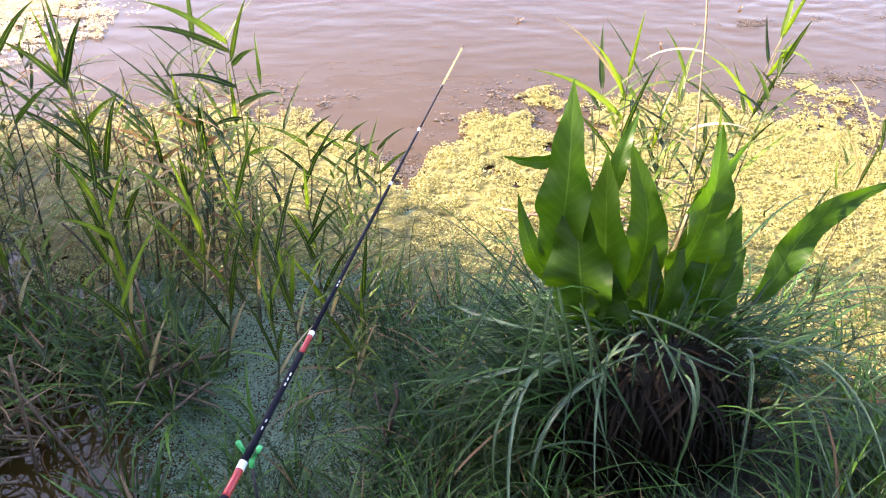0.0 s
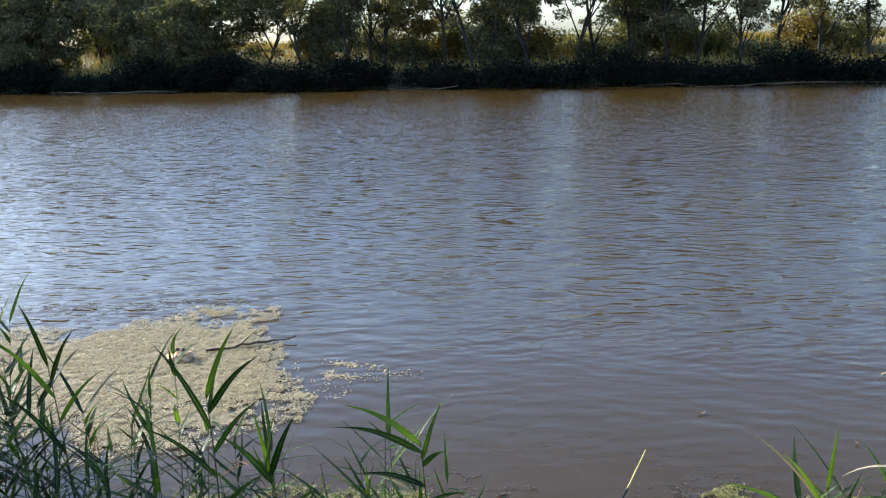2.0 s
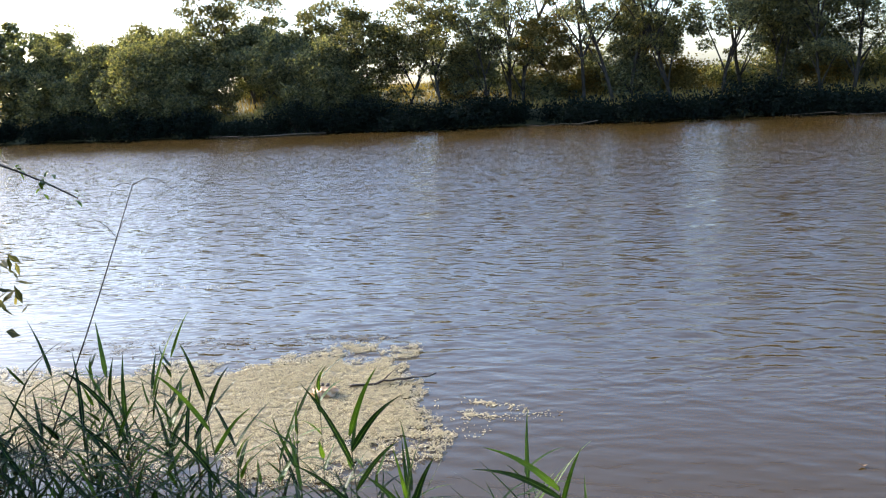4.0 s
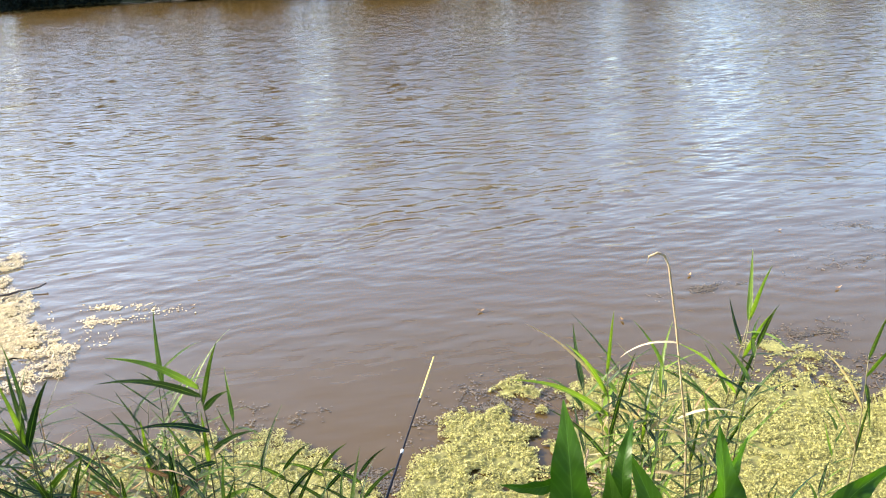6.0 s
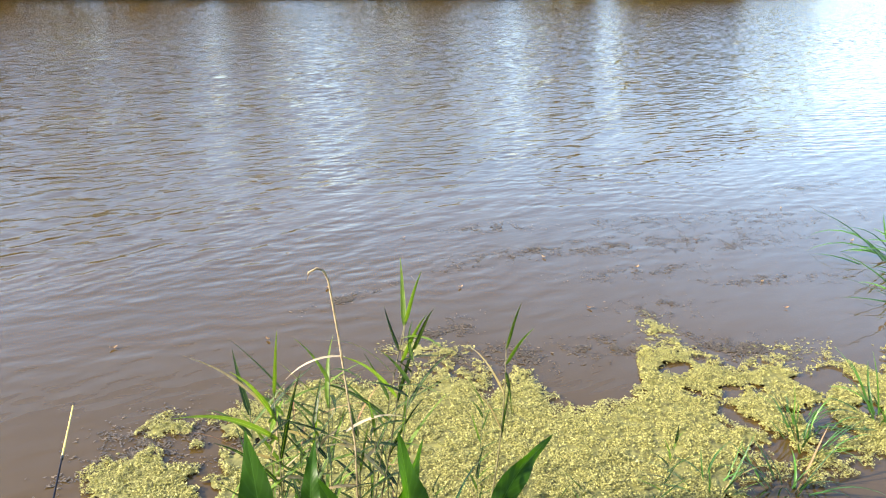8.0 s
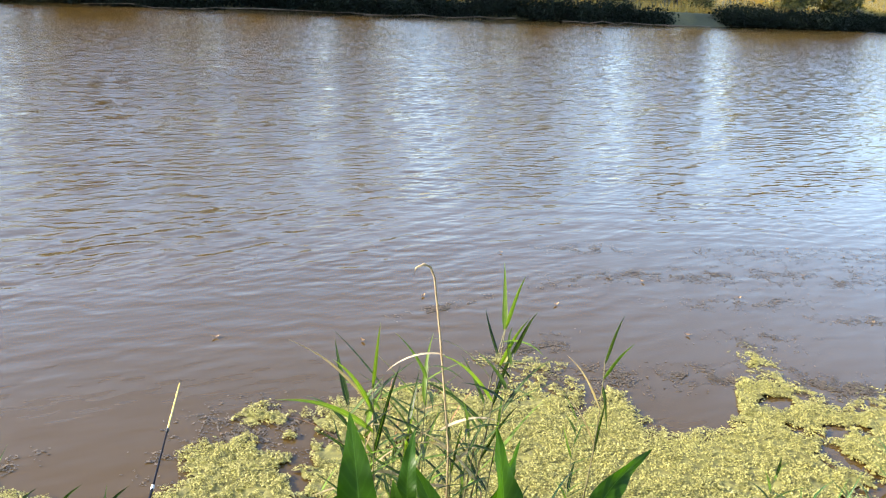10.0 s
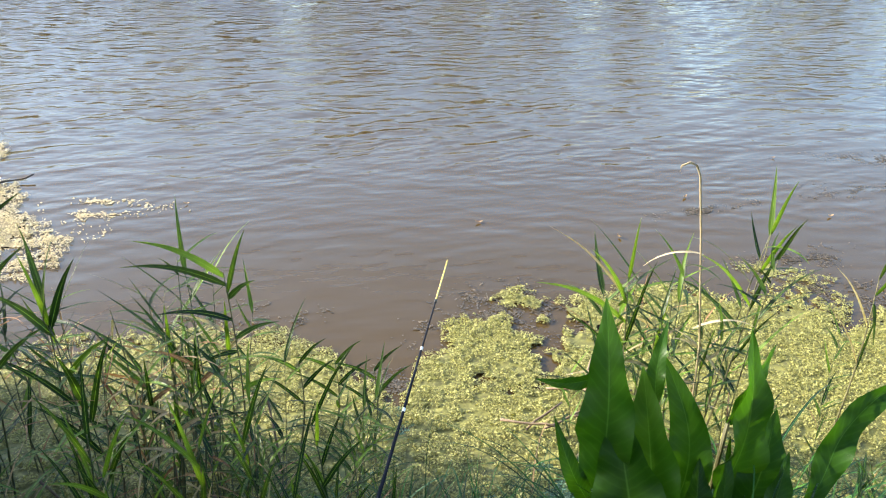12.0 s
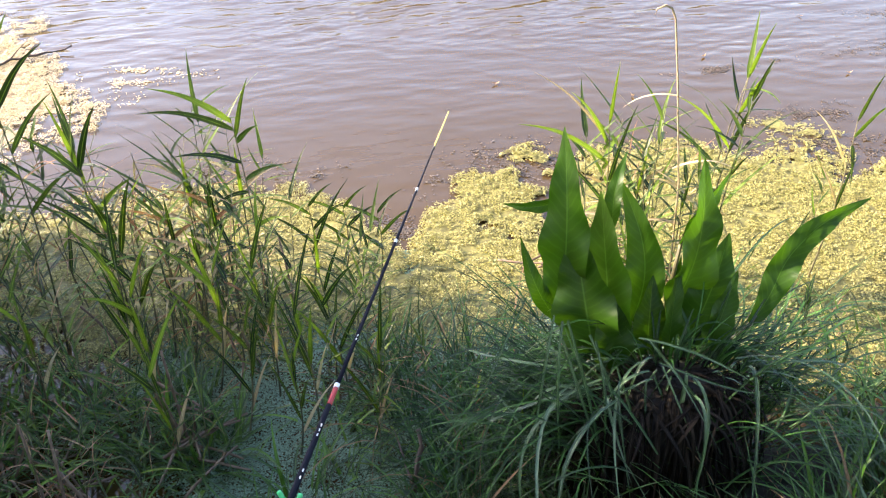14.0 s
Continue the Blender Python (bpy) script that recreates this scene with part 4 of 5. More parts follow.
tall_reed((-0.30, 2.35, -0.08), (-0.31, 2.35, 0.80), ((0.98, (-0.53, 2.32, 0.92), 0.028, 0), (0.95, (-0.58, 2.36, 0.825), 0.028, 0), (0.92, (-0.235, 2.36, 0.92), 0.020, 0), (0.9, (-0.215, 2.32, 0.78), 0.024, 0), (0.82, (-0.50, 2.30, 0.70), 0.024, 0), (0.75, (-0.16, 2.36, 0.62), 0.022, 0), (0.7, (-0.40, 2.34, 0.50), 0.020, 0), (0.55, (-0.16, 2.3, 0.46), 0.020, 0)))
tall_reed((-0.74, 2.30, -0.08), (-0.775, 2.30, 0.70), ((0.98, (-0.675, 2.30, 0.89), 0.030, 0), (0.95, (-0.91, 2.28, 0.82), 0.030, 0), (0.92, (-0.83, 2.34, 0.90), 0.020, 0), (0.78, (-0.60, 2.28, 0.66), 0.024, 0), (0.65, (-0.95, 2.32, 0.60), 0.022, 0)))
rng_m = np.random.default_rng(47)
for fx, fy, fh in ((-0.24, 1.96, 0.52), (-0.12, 1.84, 0.46), (-0.34, 1.80, 0.40), (-0.06, 2.02, 0.50), (-0.44, 2.02, 0.50), (-0.62, 1.90, 0.46), (-0.18, 1.70, 0.38), (0.02, 1.66, 0.36), (-0.74, 2.06, 0.54), (-0.95, 1.95, 0.52), (-0.52, 1.70, 0.36), (-0.02, 1.90, 0.42)):
    top = (fx + rng_m.normal() * 0.05, fy + rng_m.normal() * 0.04, fh)
    blades = []
    for k in range(6):
        h = 0.35 + 0.12 * k
        ang = 2.6 * k + rng_m.normal() * 0.5
        reach = 0.07 + 0.09 * rng_m.random()
        blades.append((h, (fx + math.cos(ang) * reach, fy + 0.6 * math.sin(ang) * reach, fh * h + 0.12 + 0.13 * rng_m.random()), 0.010 + 0.010 * rng_m.random(), 1 if k == 0 else 0))
    tall_reed((fx, fy, -0.06), top, blades, "young green reed with pointed leaves standing in duckweed")
for fx, fy, fh in ((-0.50, 2.26, 0.66), (-0.58, 2.32, 0.72), (-0.66, 2.28, 0.62), (-0.46, 2.34, 0.60), (-0.60, 2.20, 0.56), (-0.54, 2.16, 0.50), (-0.36, 2.10, 0.44)):
    blades = []
    for k in range(7):
        h = 0.30 + 0.11 * k
        ang = 2.5 * k + rng_m.normal() * 0.6
        reach = 0.04 + 0.06 * rng_m.random()
        blades.append((h, (fx + math.cos(ang) * reach, fy + 0.5 * math.sin(ang) * reach, fh * h - 0.04 - 0.10 * rng_m.random()), 0.006 + 0.006 * rng_m.random(), 1 + k % 2))
    tall_reed((fx, fy, -0.06), (fx + rng_m.normal() * 0.04, fy, fh), blades, "withered brown reed with drooping dry leaves")
tall_reed((-0.68, 2.22, -0.08), (-0.70, 2.22, 0.48), ((0.98, (-0.74, 2.20, 0.66), 0.032, 0), (0.9, (-0.60, 2.22, 0.70), 0.026, 0), (0.7, (-0.84, 2.22, 0.50), 0.022, 0), (0.55, (-0.56, 2.2, 0.42), 0.022, 0)))
tall_reed((-0.98, 2.32, -0.08), (-0.96, 2.30, 0.96), ((0.98, (-0.835, 2.28, 1.18), 0.026, 0), (0.93, (-0.765, 2.28, 1.09), 0.030, 0), (0.88, (-1.12, 2.32, 1.10), 0.024, 0), (0.8, (-0.80, 2.34, 0.92), 0.024, 0), (0.72, (-1.16, 2.28, 0.84), 0.022, 0), (0.6, (-0.76, 2.3, 0.70), 0.022, 0)))
tall_reed((-1.50, 2.40, -0.08), (-1.52, 2.38, 1.02), ((0.98, (-1.56, 2.34, 1.22), 0.020, 0), (0.93, (-1.38, 2.34, 1.14), 0.024, 0), (0.88, (-1.70, 2.36, 1.10), 0.022, 0), (0.8, (-1.34, 2.4, 0.98), 0.022, 0), (0.7, (-1.70, 2.38, 0.90), 0.022, 0)))
tall_reed((-1.85, 2.40, -0.08), (-1.90, 2.38, 1.0), ((0.98, (-1.82, 2.34, 1.16), 0.020, 0), (0.93, (-2.05, 2.34, 1.10), 0.022, 0), (0.85, (-1.74, 2.36, 1.02), 0.022, 0), (0.75, (-2.08, 2.4, 0.88), 0.022, 0)))
for lx, ly, lz in ((-0.02, 2.62, 0.30), (0.10, 2.50, 0.34), (-0.14, 2.55, 0.36)):
    tall_reed((lx, ly, -0.06), (lx + 0.02, ly, lz), ((0.98, (lx + 0.12, ly, lz + 0.08), 0.016, 0), (0.9, (lx - 0.12, ly - 0.04, lz + 0.06), 0.018, 0), (0.75, (lx + 0.16, ly + 0.04, lz - 0.02), 0.018, 0), (0.6, (lx - 0.14, ly + 0.05, lz - 0.05), 0.016, 0)), "short yellow-green young reed standing in the weed")

# ---- great water dock on a sedge tussock ----


def dock_leaf(ob, pts, breadth, face, wave):
    """A broad leaf with a wavy margin and a raised midrib, on a stalk from the crown of the root."""
    g = Geo()
    blade(g, pts, 1.22 * breadth, 0.22, face=face, shape="dock", wave=wave, across=10)
    leaf = part("leaf", g, DOCK, ob)
    g = Geo()
    foot = pts[0] * np.array((0.6, 0.6, 0)) + np.array((0, 0, 0.04))
    tube(g, np.array([foot, foot * 0.3 + pts[0] * 0.7 - (0, 0, 0.01), pts[0], pts[1]]), [0.006, 0.006, 0.005, 0.003], 6)
    part("stalk", g, STEM, leaf)


def dock_plant():
    ob = thing("water_dock", "large water dock with broad glossy green leaves above sedge", "dock plant", at=(0.78, 1.58, 0.3))
    base = np.array((0.78, 1.58, 0.3))
    # foot, tip, breadth, sideways bow
    leaves = (
        ((0.565, 1.62, 0.52), (0.570, 1.70, 0.990), 0.108, 0.00), ((0.635, 1.53, 0.42), (0.592, 1.64, 0.745), 0.142, 0.02), ((0.690, 1.56, 0.42), (0.668, 1.68, 0.815), 0.122, 0.02),
        ((0.760, 1.62, 0.42), (0.728, 1.72, 0.825), 0.088, -0.10), ((0.845, 1.59, 0.46), (0.938, 1.70, 0.875), 0.122, -0.05), ((0.880, 1.64, 0.66), (1.034, 1.74, 0.805), 0.046, 0.06),
        ((0.835, 1.52, 0.40), (0.868, 1.60, 0.655), 0.052, 0.05), ((0.900, 1.56, 0.40), (1.030, 1.68, 0.655), 0.115, 0.02), ((0.945, 1.52, 0.40), (1.030, 1.60, 0.590), 0.070, 0.05),
        ((0.570, 1.68, 0.80), (0.425, 1.72, 0.780), 0.028, 0.05), ((0.550, 1.62, 0.48), (0.465, 1.68, 0.700), 0.042, 0.05), ((0.700, 1.66, 0.72), (0.755, 1.76, 0.880), 0.036, 0.10),
        ((0.665, 1.51, 0.38), (0.660, 1.56, 0.60), 0.090, -0.06), ((0.790, 1.55, 0.38), (0.800, 1.60, 0.60), 0.080, 0.04),
    )
    rng = np.random.default_rng(8)
    for foot, tip, breadth, bow in leaves:
        a, b = np.array(foot) - base, np.array(tip) - base
        s = np.linspace(0, 1, 21)[:, None]
        d = np.linalg.norm(b - a)
        side = unit(np.cross(b - a, (0, 1, 0)))
        pts = a + (b - a) * s + side * bow * d * np.sin(s * np.pi) + np.array((0, -0.09, 0.0)) * d * np.sin(s * np.pi)
        dock_leaf(ob, pts, breadth, (rng.normal() * 0.4, -1.0, 0.15), 0.16 + 0.14 * rng.random())
    # one leaf swings out low over the water and rises to its tip
    s = np.linspace(0, 1, 21)
    xs = np.interp(s, (0, 0.18, 0.40, 0.65, 1.0), (1.075, 1.130, 1.165, 1.265, 1.425))
    zs = np.interp(s, (0, 0.18, 0.40, 0.65, 1.0), (0.44, 0.51, 0.60, 0.68, 0.715))
    for k in range(3):
        xs[1:-1], zs[1:-1] = (xs[:-2] + xs[1:-1] + xs[2:]) / 3, (zs[:-2] + zs[1:-1] + zs[2:]) / 3
    dock_leaf(ob, np.stack([xs, np.linspace(1.56, 1.70, 21), zs], 1) - base, 0.064, (-0.45, -1.0, 0.30), 0.40)
    return ob


dock_plant()


def tussock():
    ob = thing("sedge_tussock", "tall dark sedge tussock with long drooping green blades", "sedge", at=(0.82, 1.46, 0.0))
    rng = np.random.default_rng(40)
    g = Geo()
    rings, sides = 9, 24
    v = []
    for r, t in enumerate(np.linspace(0.0, 1.0, rings)):
        rad = (0.02, 0.10, 0.16, 0.19, 0.20, 0.20, 0.20, 0.21, 0.24)[r]
        for a in np.linspace(0, 6.283, sides, endpoint=False):
            k = rad * (1 + 0.10 * rng.normal())
            v.append((k * math.cos(a) * 1.15, k * math.sin(a) * (0.85 if math.sin(a) > 0 else 0.55), 0.37 - 0.49 * t ** 1.6))
    f = [(r * sides + k, r * sides + (k + 1) % sides, (r + 1) * sides + (k + 1) % sides, (r + 1) * sides + k) for r in range(rings - 1) for k in range(sides)] + [tuple(range(sides))]
    g.add(v, f, [(0, 0)] * len(v))
    part("mound", g, SHADED_MUD, ob, "root mound coloured near-black for the deep shade around it")
    fine = Geo()
    for k in range(400):
        ang, rad = rng.random() * 6.283, rng.random() ** 0.5
        if rng.random() < 2.2 * max(0.0, -0.1 + 0.35 - math.sin(ang)) - 0.1 * math.cos(ang):
            continue
        foot = (0.30 * rad * math.cos(ang), 0.23 * rad * math.sin(ang), 0.40 - 0.14 * rad ** 2)
        out = 0.3 + 0.9 * rad
        pts = arc(foot, (math.cos(ang) * out, math.sin(ang) * out, 0.9 + 0.4 * rng.normal()), 0.14 + 0.30 * rng.random(), 1.6 + 3.4 * rng.random(), 8, rng.normal() * 0.9)
        blade(fine, pts, 0.004 + 0.005 * rng.random(), 0.4, shape="grass", across=2)
    for k in range(60):
        ang, rad = rng.random() * 3.14, rng.random() ** 0.6
        foot = (0.17 * rad * math.cos(ang), 0.14 * rad * math.sin(ang), 0.41 - 0.04 * rad)
        pts = arc(foot, (math.cos(ang) * 0.6 * rad, math.sin(ang) * 0.6 * rad, 1.0), 0.08 + 0.18 * rng.random(), 0.8 + 2.0 * rng.random(), 7, rng.normal() * 0.8)
        blade(fine, pts, 0.005 + 0.006 * rng.random(), 0.4, shape="grass", across=2)
    part("foliage", fine, SEDGE, ob)
    for many, cx, sgn, mat in ((260, -0.20, -1, SEDGE), (110, 0.16, 1, SEDGE), (120, 0.26, 1, GRASS)):
        fan = Geo()
        for k in range(many):
            foot = (cx + 0.08 * rng.normal(), 0.05 + 0.11 * rng.normal(), 0.10 + 0.28 * rng.random())
            lift = 0.5 + 1.3 * rng.random() if sgn < 0 else 0.3 + 1.3 * rng.random()
            pts = arc(foot, (sgn * (0.6 + 0.7 * rng.random()), 0.15 + rng.normal() * 0.45, lift), 0.24 + 0.34 * rng.random() ** 1.3, 1.0 + 1.6 * rng.random(), 9, rng.normal() * 0.7)
            blade(fan, pts, 0.004 + 0.005 * rng.random() ** 2, 0.4, shape="grass", across=2)
        part("foliage", fan, mat, ob)
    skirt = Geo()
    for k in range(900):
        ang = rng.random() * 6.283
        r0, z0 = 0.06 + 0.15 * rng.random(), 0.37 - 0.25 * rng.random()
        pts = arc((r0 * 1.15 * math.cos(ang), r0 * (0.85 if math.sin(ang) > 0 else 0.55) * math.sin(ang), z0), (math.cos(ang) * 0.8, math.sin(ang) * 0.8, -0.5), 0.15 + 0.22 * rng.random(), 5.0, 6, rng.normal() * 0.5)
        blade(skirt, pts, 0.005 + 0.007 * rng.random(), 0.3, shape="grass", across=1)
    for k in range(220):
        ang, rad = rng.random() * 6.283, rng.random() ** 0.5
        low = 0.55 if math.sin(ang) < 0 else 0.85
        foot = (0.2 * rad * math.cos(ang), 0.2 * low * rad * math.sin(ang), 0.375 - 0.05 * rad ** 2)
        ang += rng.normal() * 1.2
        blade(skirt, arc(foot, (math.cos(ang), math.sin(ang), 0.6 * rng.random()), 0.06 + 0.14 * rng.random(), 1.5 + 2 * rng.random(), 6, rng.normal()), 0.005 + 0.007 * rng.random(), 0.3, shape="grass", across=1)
    tagged(part("skirt", skirt, SHADED_ROT, ob), "skirt of dead blades, coloured near-black for the shade among them", kind="stuff")
    # long glossy blades: bunches that hang over the front, and single ones all round
    bunches = ((4.1, 0.6, 3, 0.46), (4.4, 0.5, 5, 0.56), (4.75, 0.7, 2, 0.44), (5.0, 0.55, 2, 0.52), (5.45, 0.7, 4, 0.52), (3.6, 0.8, 5, 0.42), (5.85, 0.9, 4, 0.46))
    sprays = [(a + 0.25 * rng.normal(), r * (0.6 + 0.8 * rng.random()), f * (0.35 + 0.8 * rng.random()), 0.03 + 0.30 * rng.random() ** 3.5) for a, r, n, f in bunches for k in range(n)]
    sprays += [(-0.6 + rng.random() * 4.6, 0.3 + 0.7 * rng.random(), 0.12 + 0.32 * rng.random(), 0.08 + 0.26 * rng.random()) for k in range(30)]
    for ang, ring, fall, reach in sprays:
        rise = 0.01 + 0.09 * rng.random() ** 2
        u = np.linspace(0, 1, 13)[:, None]
        d = np.array((math.cos(ang) * 1.2, math.sin(ang) * (1.0 if math.sin(ang) > 0 else 0.6), 0))
        side = np.array((-d[1], d[0], 0)) * rng.normal() * 0.2
        foot = np.array((0.25 * ring * math.cos(ang), (0.20 if math.sin(ang) > 0 else 0.13) * ring * math.sin(ang), 0.45 - 0.06 * ring ** 2)) + rng.normal(size=3) * 0.012
        pts = foot + d * reach * (1 - (1 - u) ** 2.6) + side * u ** 1.5 + np.array((0, 0, 1.0)) * (rise * 3 * u - (3 * rise + fall) * u ** 1.6)
        g = Geo()
        blade(g, pts, 0.005 + 0.007 * rng.random(), 0.55, shape="grass")
        part("blade", g, BROAD_SEDGE, ob)
    # the longest ones, which hang down the front: root, middle, tip, breadth
    for root, mid, end, breadth in (
            ((0.514, 0.62), (0.496, 0.46), (0.515, 0.22), 0.013), ((0.493, 0.64), (0.455, 0.467), (0.423, 0.16), 0.012), ((0.527, 0.62), (0.595, 0.336), (0.645, 0.06), 0.014),
            ((0.584, 0.571), (0.661, 0.326), (0.70, 0.05), 0.013), ((0.738, 0.534), (0.952, 0.243), (1.12, 0.02), 0.014), ((0.709, 0.547), (0.851, 0.52), (1.013, 0.408), 0.011),
            ((0.66, 0.46), (0.728, 0.237), (0.779, 0.05), 0.012), ((0.76, 0.42), (0.848, 0.178), (0.891, 0.03), 0.012), ((0.36, 0.407), (0.418, 0.323), (0.452, 0.158), 0.012),
            ((0.425, 0.70), (0.351, 0.584), (0.305, 0.487), 0.009), ((0.518, 0.563), (0.571, 0.377), (0.609, 0.255), 0.012), ((0.77, 0.46), (0.93, 0.41), (1.058, 0.37), 0.010), ((0.60, 0.55), (0.62, 0.38), (0.625, 0.12), 0.011)):
        u = np.linspace(0, 1, 15)[:, None]
        a, m, b = (np.array((q[0] - 0.82, 1.36 - 1.46, q[1])) for q in (root, mid, end))
        a[1] += 0.06
        b[1] -= 0.03 * rng.random()
        pts = a * (1 - u) * (1 - 2 * u) + m * 4 * u * (1 - u) + b * u * (2 * u - 1)
        g = Geo()
        blade(g, pts, 0.68 * breadth, 0.6, face=(0.1, -1.0, 0.4), shape="grass")
        part("blade", g, BROAD_SEDGE, ob)
    return ob


tussock()


def bank_grass():
    rng = np.random.default_rng(50)
    g, dry = Geo(), Geo()
    for k in range(1700):
        x, y = rng.uniform(-2.6, 3.6), rng.uniform(0.45, 1.35)
        z = float(ground_height(x, y))
        if z < -0.12 and rng.random() < 0.75:
            continue
        if math.hypot(x + 0.2, y - 0.75) < 0.25 and rng.random() < 0.8:
            continue
        if -1.2 < x < -0.42 and y > 0.82 and rng.random() < 0.85:
            continue
        if 0.62 < x < 1.75 and rng.random() < 0.85:
            continue
        ang = rng.random() * 6.283
        out = 0.3 + 0.5 * rng.random()
        pts = arc((x, y, max(z, -0.05) - 0.01), (math.cos(ang) * out, math.sin(ang) * out, 1), 0.10 + 0.24 * rng.random(), 0.6 + 2.6 * rng.random(), 6, rng.normal() * 1.1)
        blade(dry if rng.random() < 0.07 else g, pts, 0.003 + 0.004 * rng.random(), 0.3, shape="grass", across=1)
    tagged(part("grass", g, GRASS), "long green grass on the near bank", "grass", kind="stuff")
    tagged(part("straw", dry, STRAW), "dry straw and dead stalks among the grass", "straw", kind="stuff")


bank_grass()


def bank_turf():
    """Short turf on the bank behind the water's edge."""
    rng = np.random.default_rng(52)
    n = 52000
    x, y = rng.uniform(-9, 9, n), 0.55 - 6.5 * rng.random(n) ** 1.3
    z = ground_height(x, y)
    h = (0.05 + 0.11 * rng.random(n)) * (0.45 + 0.55 * smooth(0.5, -0.6, y))
    lean = rng.normal(size=(n, 2)) * 0.05
    ang = rng.random(n) * 6.283
    w = 0.002 + 0.0035 * rng.random(n)
    dx, dy = np.cos(ang) * w, np.sin(ang) * w
    v = np.stack([np.stack([x - dx, y - dy, z - 0.02], 1), np.stack([x + dx, y + dy, z - 0.02], 1), np.stack([x + lean[:, 0], y + lean[:, 1], z + h], 1)], 1).reshape(-1, 3)
    g = Geo()
    g.add(v, np.arange(3 * n).reshape(n, 3).tolist(), np.tile(np.array([[-1, 0], [1, 0], [0, 1.0]]), (n, 1)))
    tagged(part("turf", g, GRASS, smooth=False), "short green turf on the near bank", "grass", kind="stuff")


bank_turf()


def tuft(seed, n, height, width, spread, droop, mat, dry, name="grass_tuft", label="tuft of long green grass at the water's edge", foot=0.05):
    rng = np.random.default_rng(seed)
    ob = thing(name, label, "grass", "grass tufts", at=(0.3, 1.0, 0.1))
    g, d = Geo(), Geo()
    for k in range(n):
        ang, rad = rng.random() * 6.283, rng.random() ** 0.5
        out = 0.15 + spread * rng.random()
        pts = arc((foot * rad * math.cos(ang), foot * rad * math.sin(ang), -0.02), (math.cos(ang) * out, math.sin(ang) * out, 1), height * (0.4 + 0.7 * rng.random()), droop * (0.3 + 1.4 * rng.random()), 8, rng.normal() * 1.1)
        blade(d if rng.random() < dry else g, pts, width * (0.6 + 0.7 * rng.random()), 0.3, shape="grass", across=2)
    part("foliage", g, mat, ob)
    if d.count:
        part("dead_foliage", d, STRAW, ob, "withered straw-coloured blades")
    return ob


TUFTS = [tuft(600 + i, 30, 0.44, 0.012, 0.8, 1.1, GRASS, 0.05) for i in range(3)]
FINE_TUFTS = [tuft(620 + i, 60, 0.56, 0.0050, 0.65, 1.9, SEDGE, 0.06, "sedge_tuft", "tuft of fine arching dark green sedge in the water", 0.07) for i in range(3)]
BROAD_TUFTS = [tuft(660 + i, 17, 0.46, 0.021, 0.75, 0.9, BRIGHT_GRASS, 0.04, "grass_tuft", "tuft of broad bright green grass at the water's edge", 0.06) for i in range(3)]
LOW_TUFTS = [tuft(640 + i, 70, 0.21, 0.0052, 1.0, 2.0, GRASS, 0.08, "grass_tuft", "short dense green grass on the near bank", 0.09) for i in range(3)]


def place_tuft(kinds, i, x, y, scale, turn, tx=0.0, ty=0.0):
    if math.hypot((x + 0.80) / 0.27, (y - 1.40) / 0.22) < 1:
        return
    z = max(float(ground_height(x, y)), -0.06)
    copy_thing(kinds[i % 3], pose(x, y, z, tx, ty, 0) @ pose(0, 0, 0, 0, 0, turn) @ Matrix.Scale(scale, 4))


rng_t = np.random.default_rng(90)
for i in range(30):
    gx, gy = rng_t.uniform(-2.3, -0.3), rng_t.uniform(0.95, 1.55)
    if math.hypot((gx + 0.72) / 0.34, (gy - 1.45) / 0.30) > 1 and not (-1.2 < gx < -0.42 and gy < 1.3):
        place_tuft(TUFTS, i, gx, gy, 0.65 + 0.5 * rng_t.random(), rng_t.random() * 360)
for i in range(34):
    place_tuft(TUFTS, i, rng_t.uniform(1.15, 2.3), rng_t.uniform(0.8, 1.45), 0.7 + 0.4 * rng_t.random(), rng_t.random() * 360)
for i in range(13):
    gx, gy = rng_t.uniform(-1.75, -0.4), rng_t.uniform(1.45, 2.0)
    if gx < -0.9:
        place_tuft(TUFTS, i, gx, gy, 0.7 + 0.4 * rng_t.random(), rng_t.random() * 360)
for i in range(8):
    place_tuft(TUFTS, i, rng_t.uniform(0.2, 0.55), rng_t.uniform(1.15, 1.6), 0.6 + 0.4 * rng_t.random(), rng_t.random() * 360)
for i in range(11):
    place_tuft(FINE_TUFTS, i, rng_t.uniform(0.28, 0.62), rng_t.uniform(1.25, 1.9), 0.75 + 0.4 * rng_t.random(), rng_t.random() * 360, rng_t.normal() * 8, -10 + rng_t.normal() * 8)
for i in range(8):
    place_tuft(FINE_TUFTS, i, rng_t.uniform(-1.7, -0.8), rng_t.uniform(1.2, 1.6), 0.6 + 0.35 * rng_t.random(), rng_t.random() * 360, rng_t.normal() * 8, rng_t.normal() * 8)
for i in range(20):
    place_tuft(FINE_TUFTS, i, rng_t.uniform(1.15, 2.1), rng_t.uniform(1.0, 1.75), 0.65 + 0.4 * rng_t.random(), rng_t.random() * 360, rng_t.normal() * 12, rng_t.normal() * 12)
for i in range(56):
    gx, gy = rng_t.uniform(-1.7, 1.9), rng_t.uniform(0.5, 1.2)
    if math.hypot(gx + 0.2, gy - 0.8) < 0.22 or 0.62 < gx < 1.7 or (-1.2 < gx < -0.42 and gy > 0.82):
        continue
    place_tuft(LOW_TUFTS, i, gx, gy, 0.75 + 0.6 * rng_t.random(), rng_t.random() * 360)
for i in range(22):
    place_tuft(BROAD_TUFTS, i, rng_t.uniform(-1.70, -1.05), rng_t.uniform(1.45, 1.95), 0.7 + 0.4 * rng_t.random(), rng_t.random() * 360)
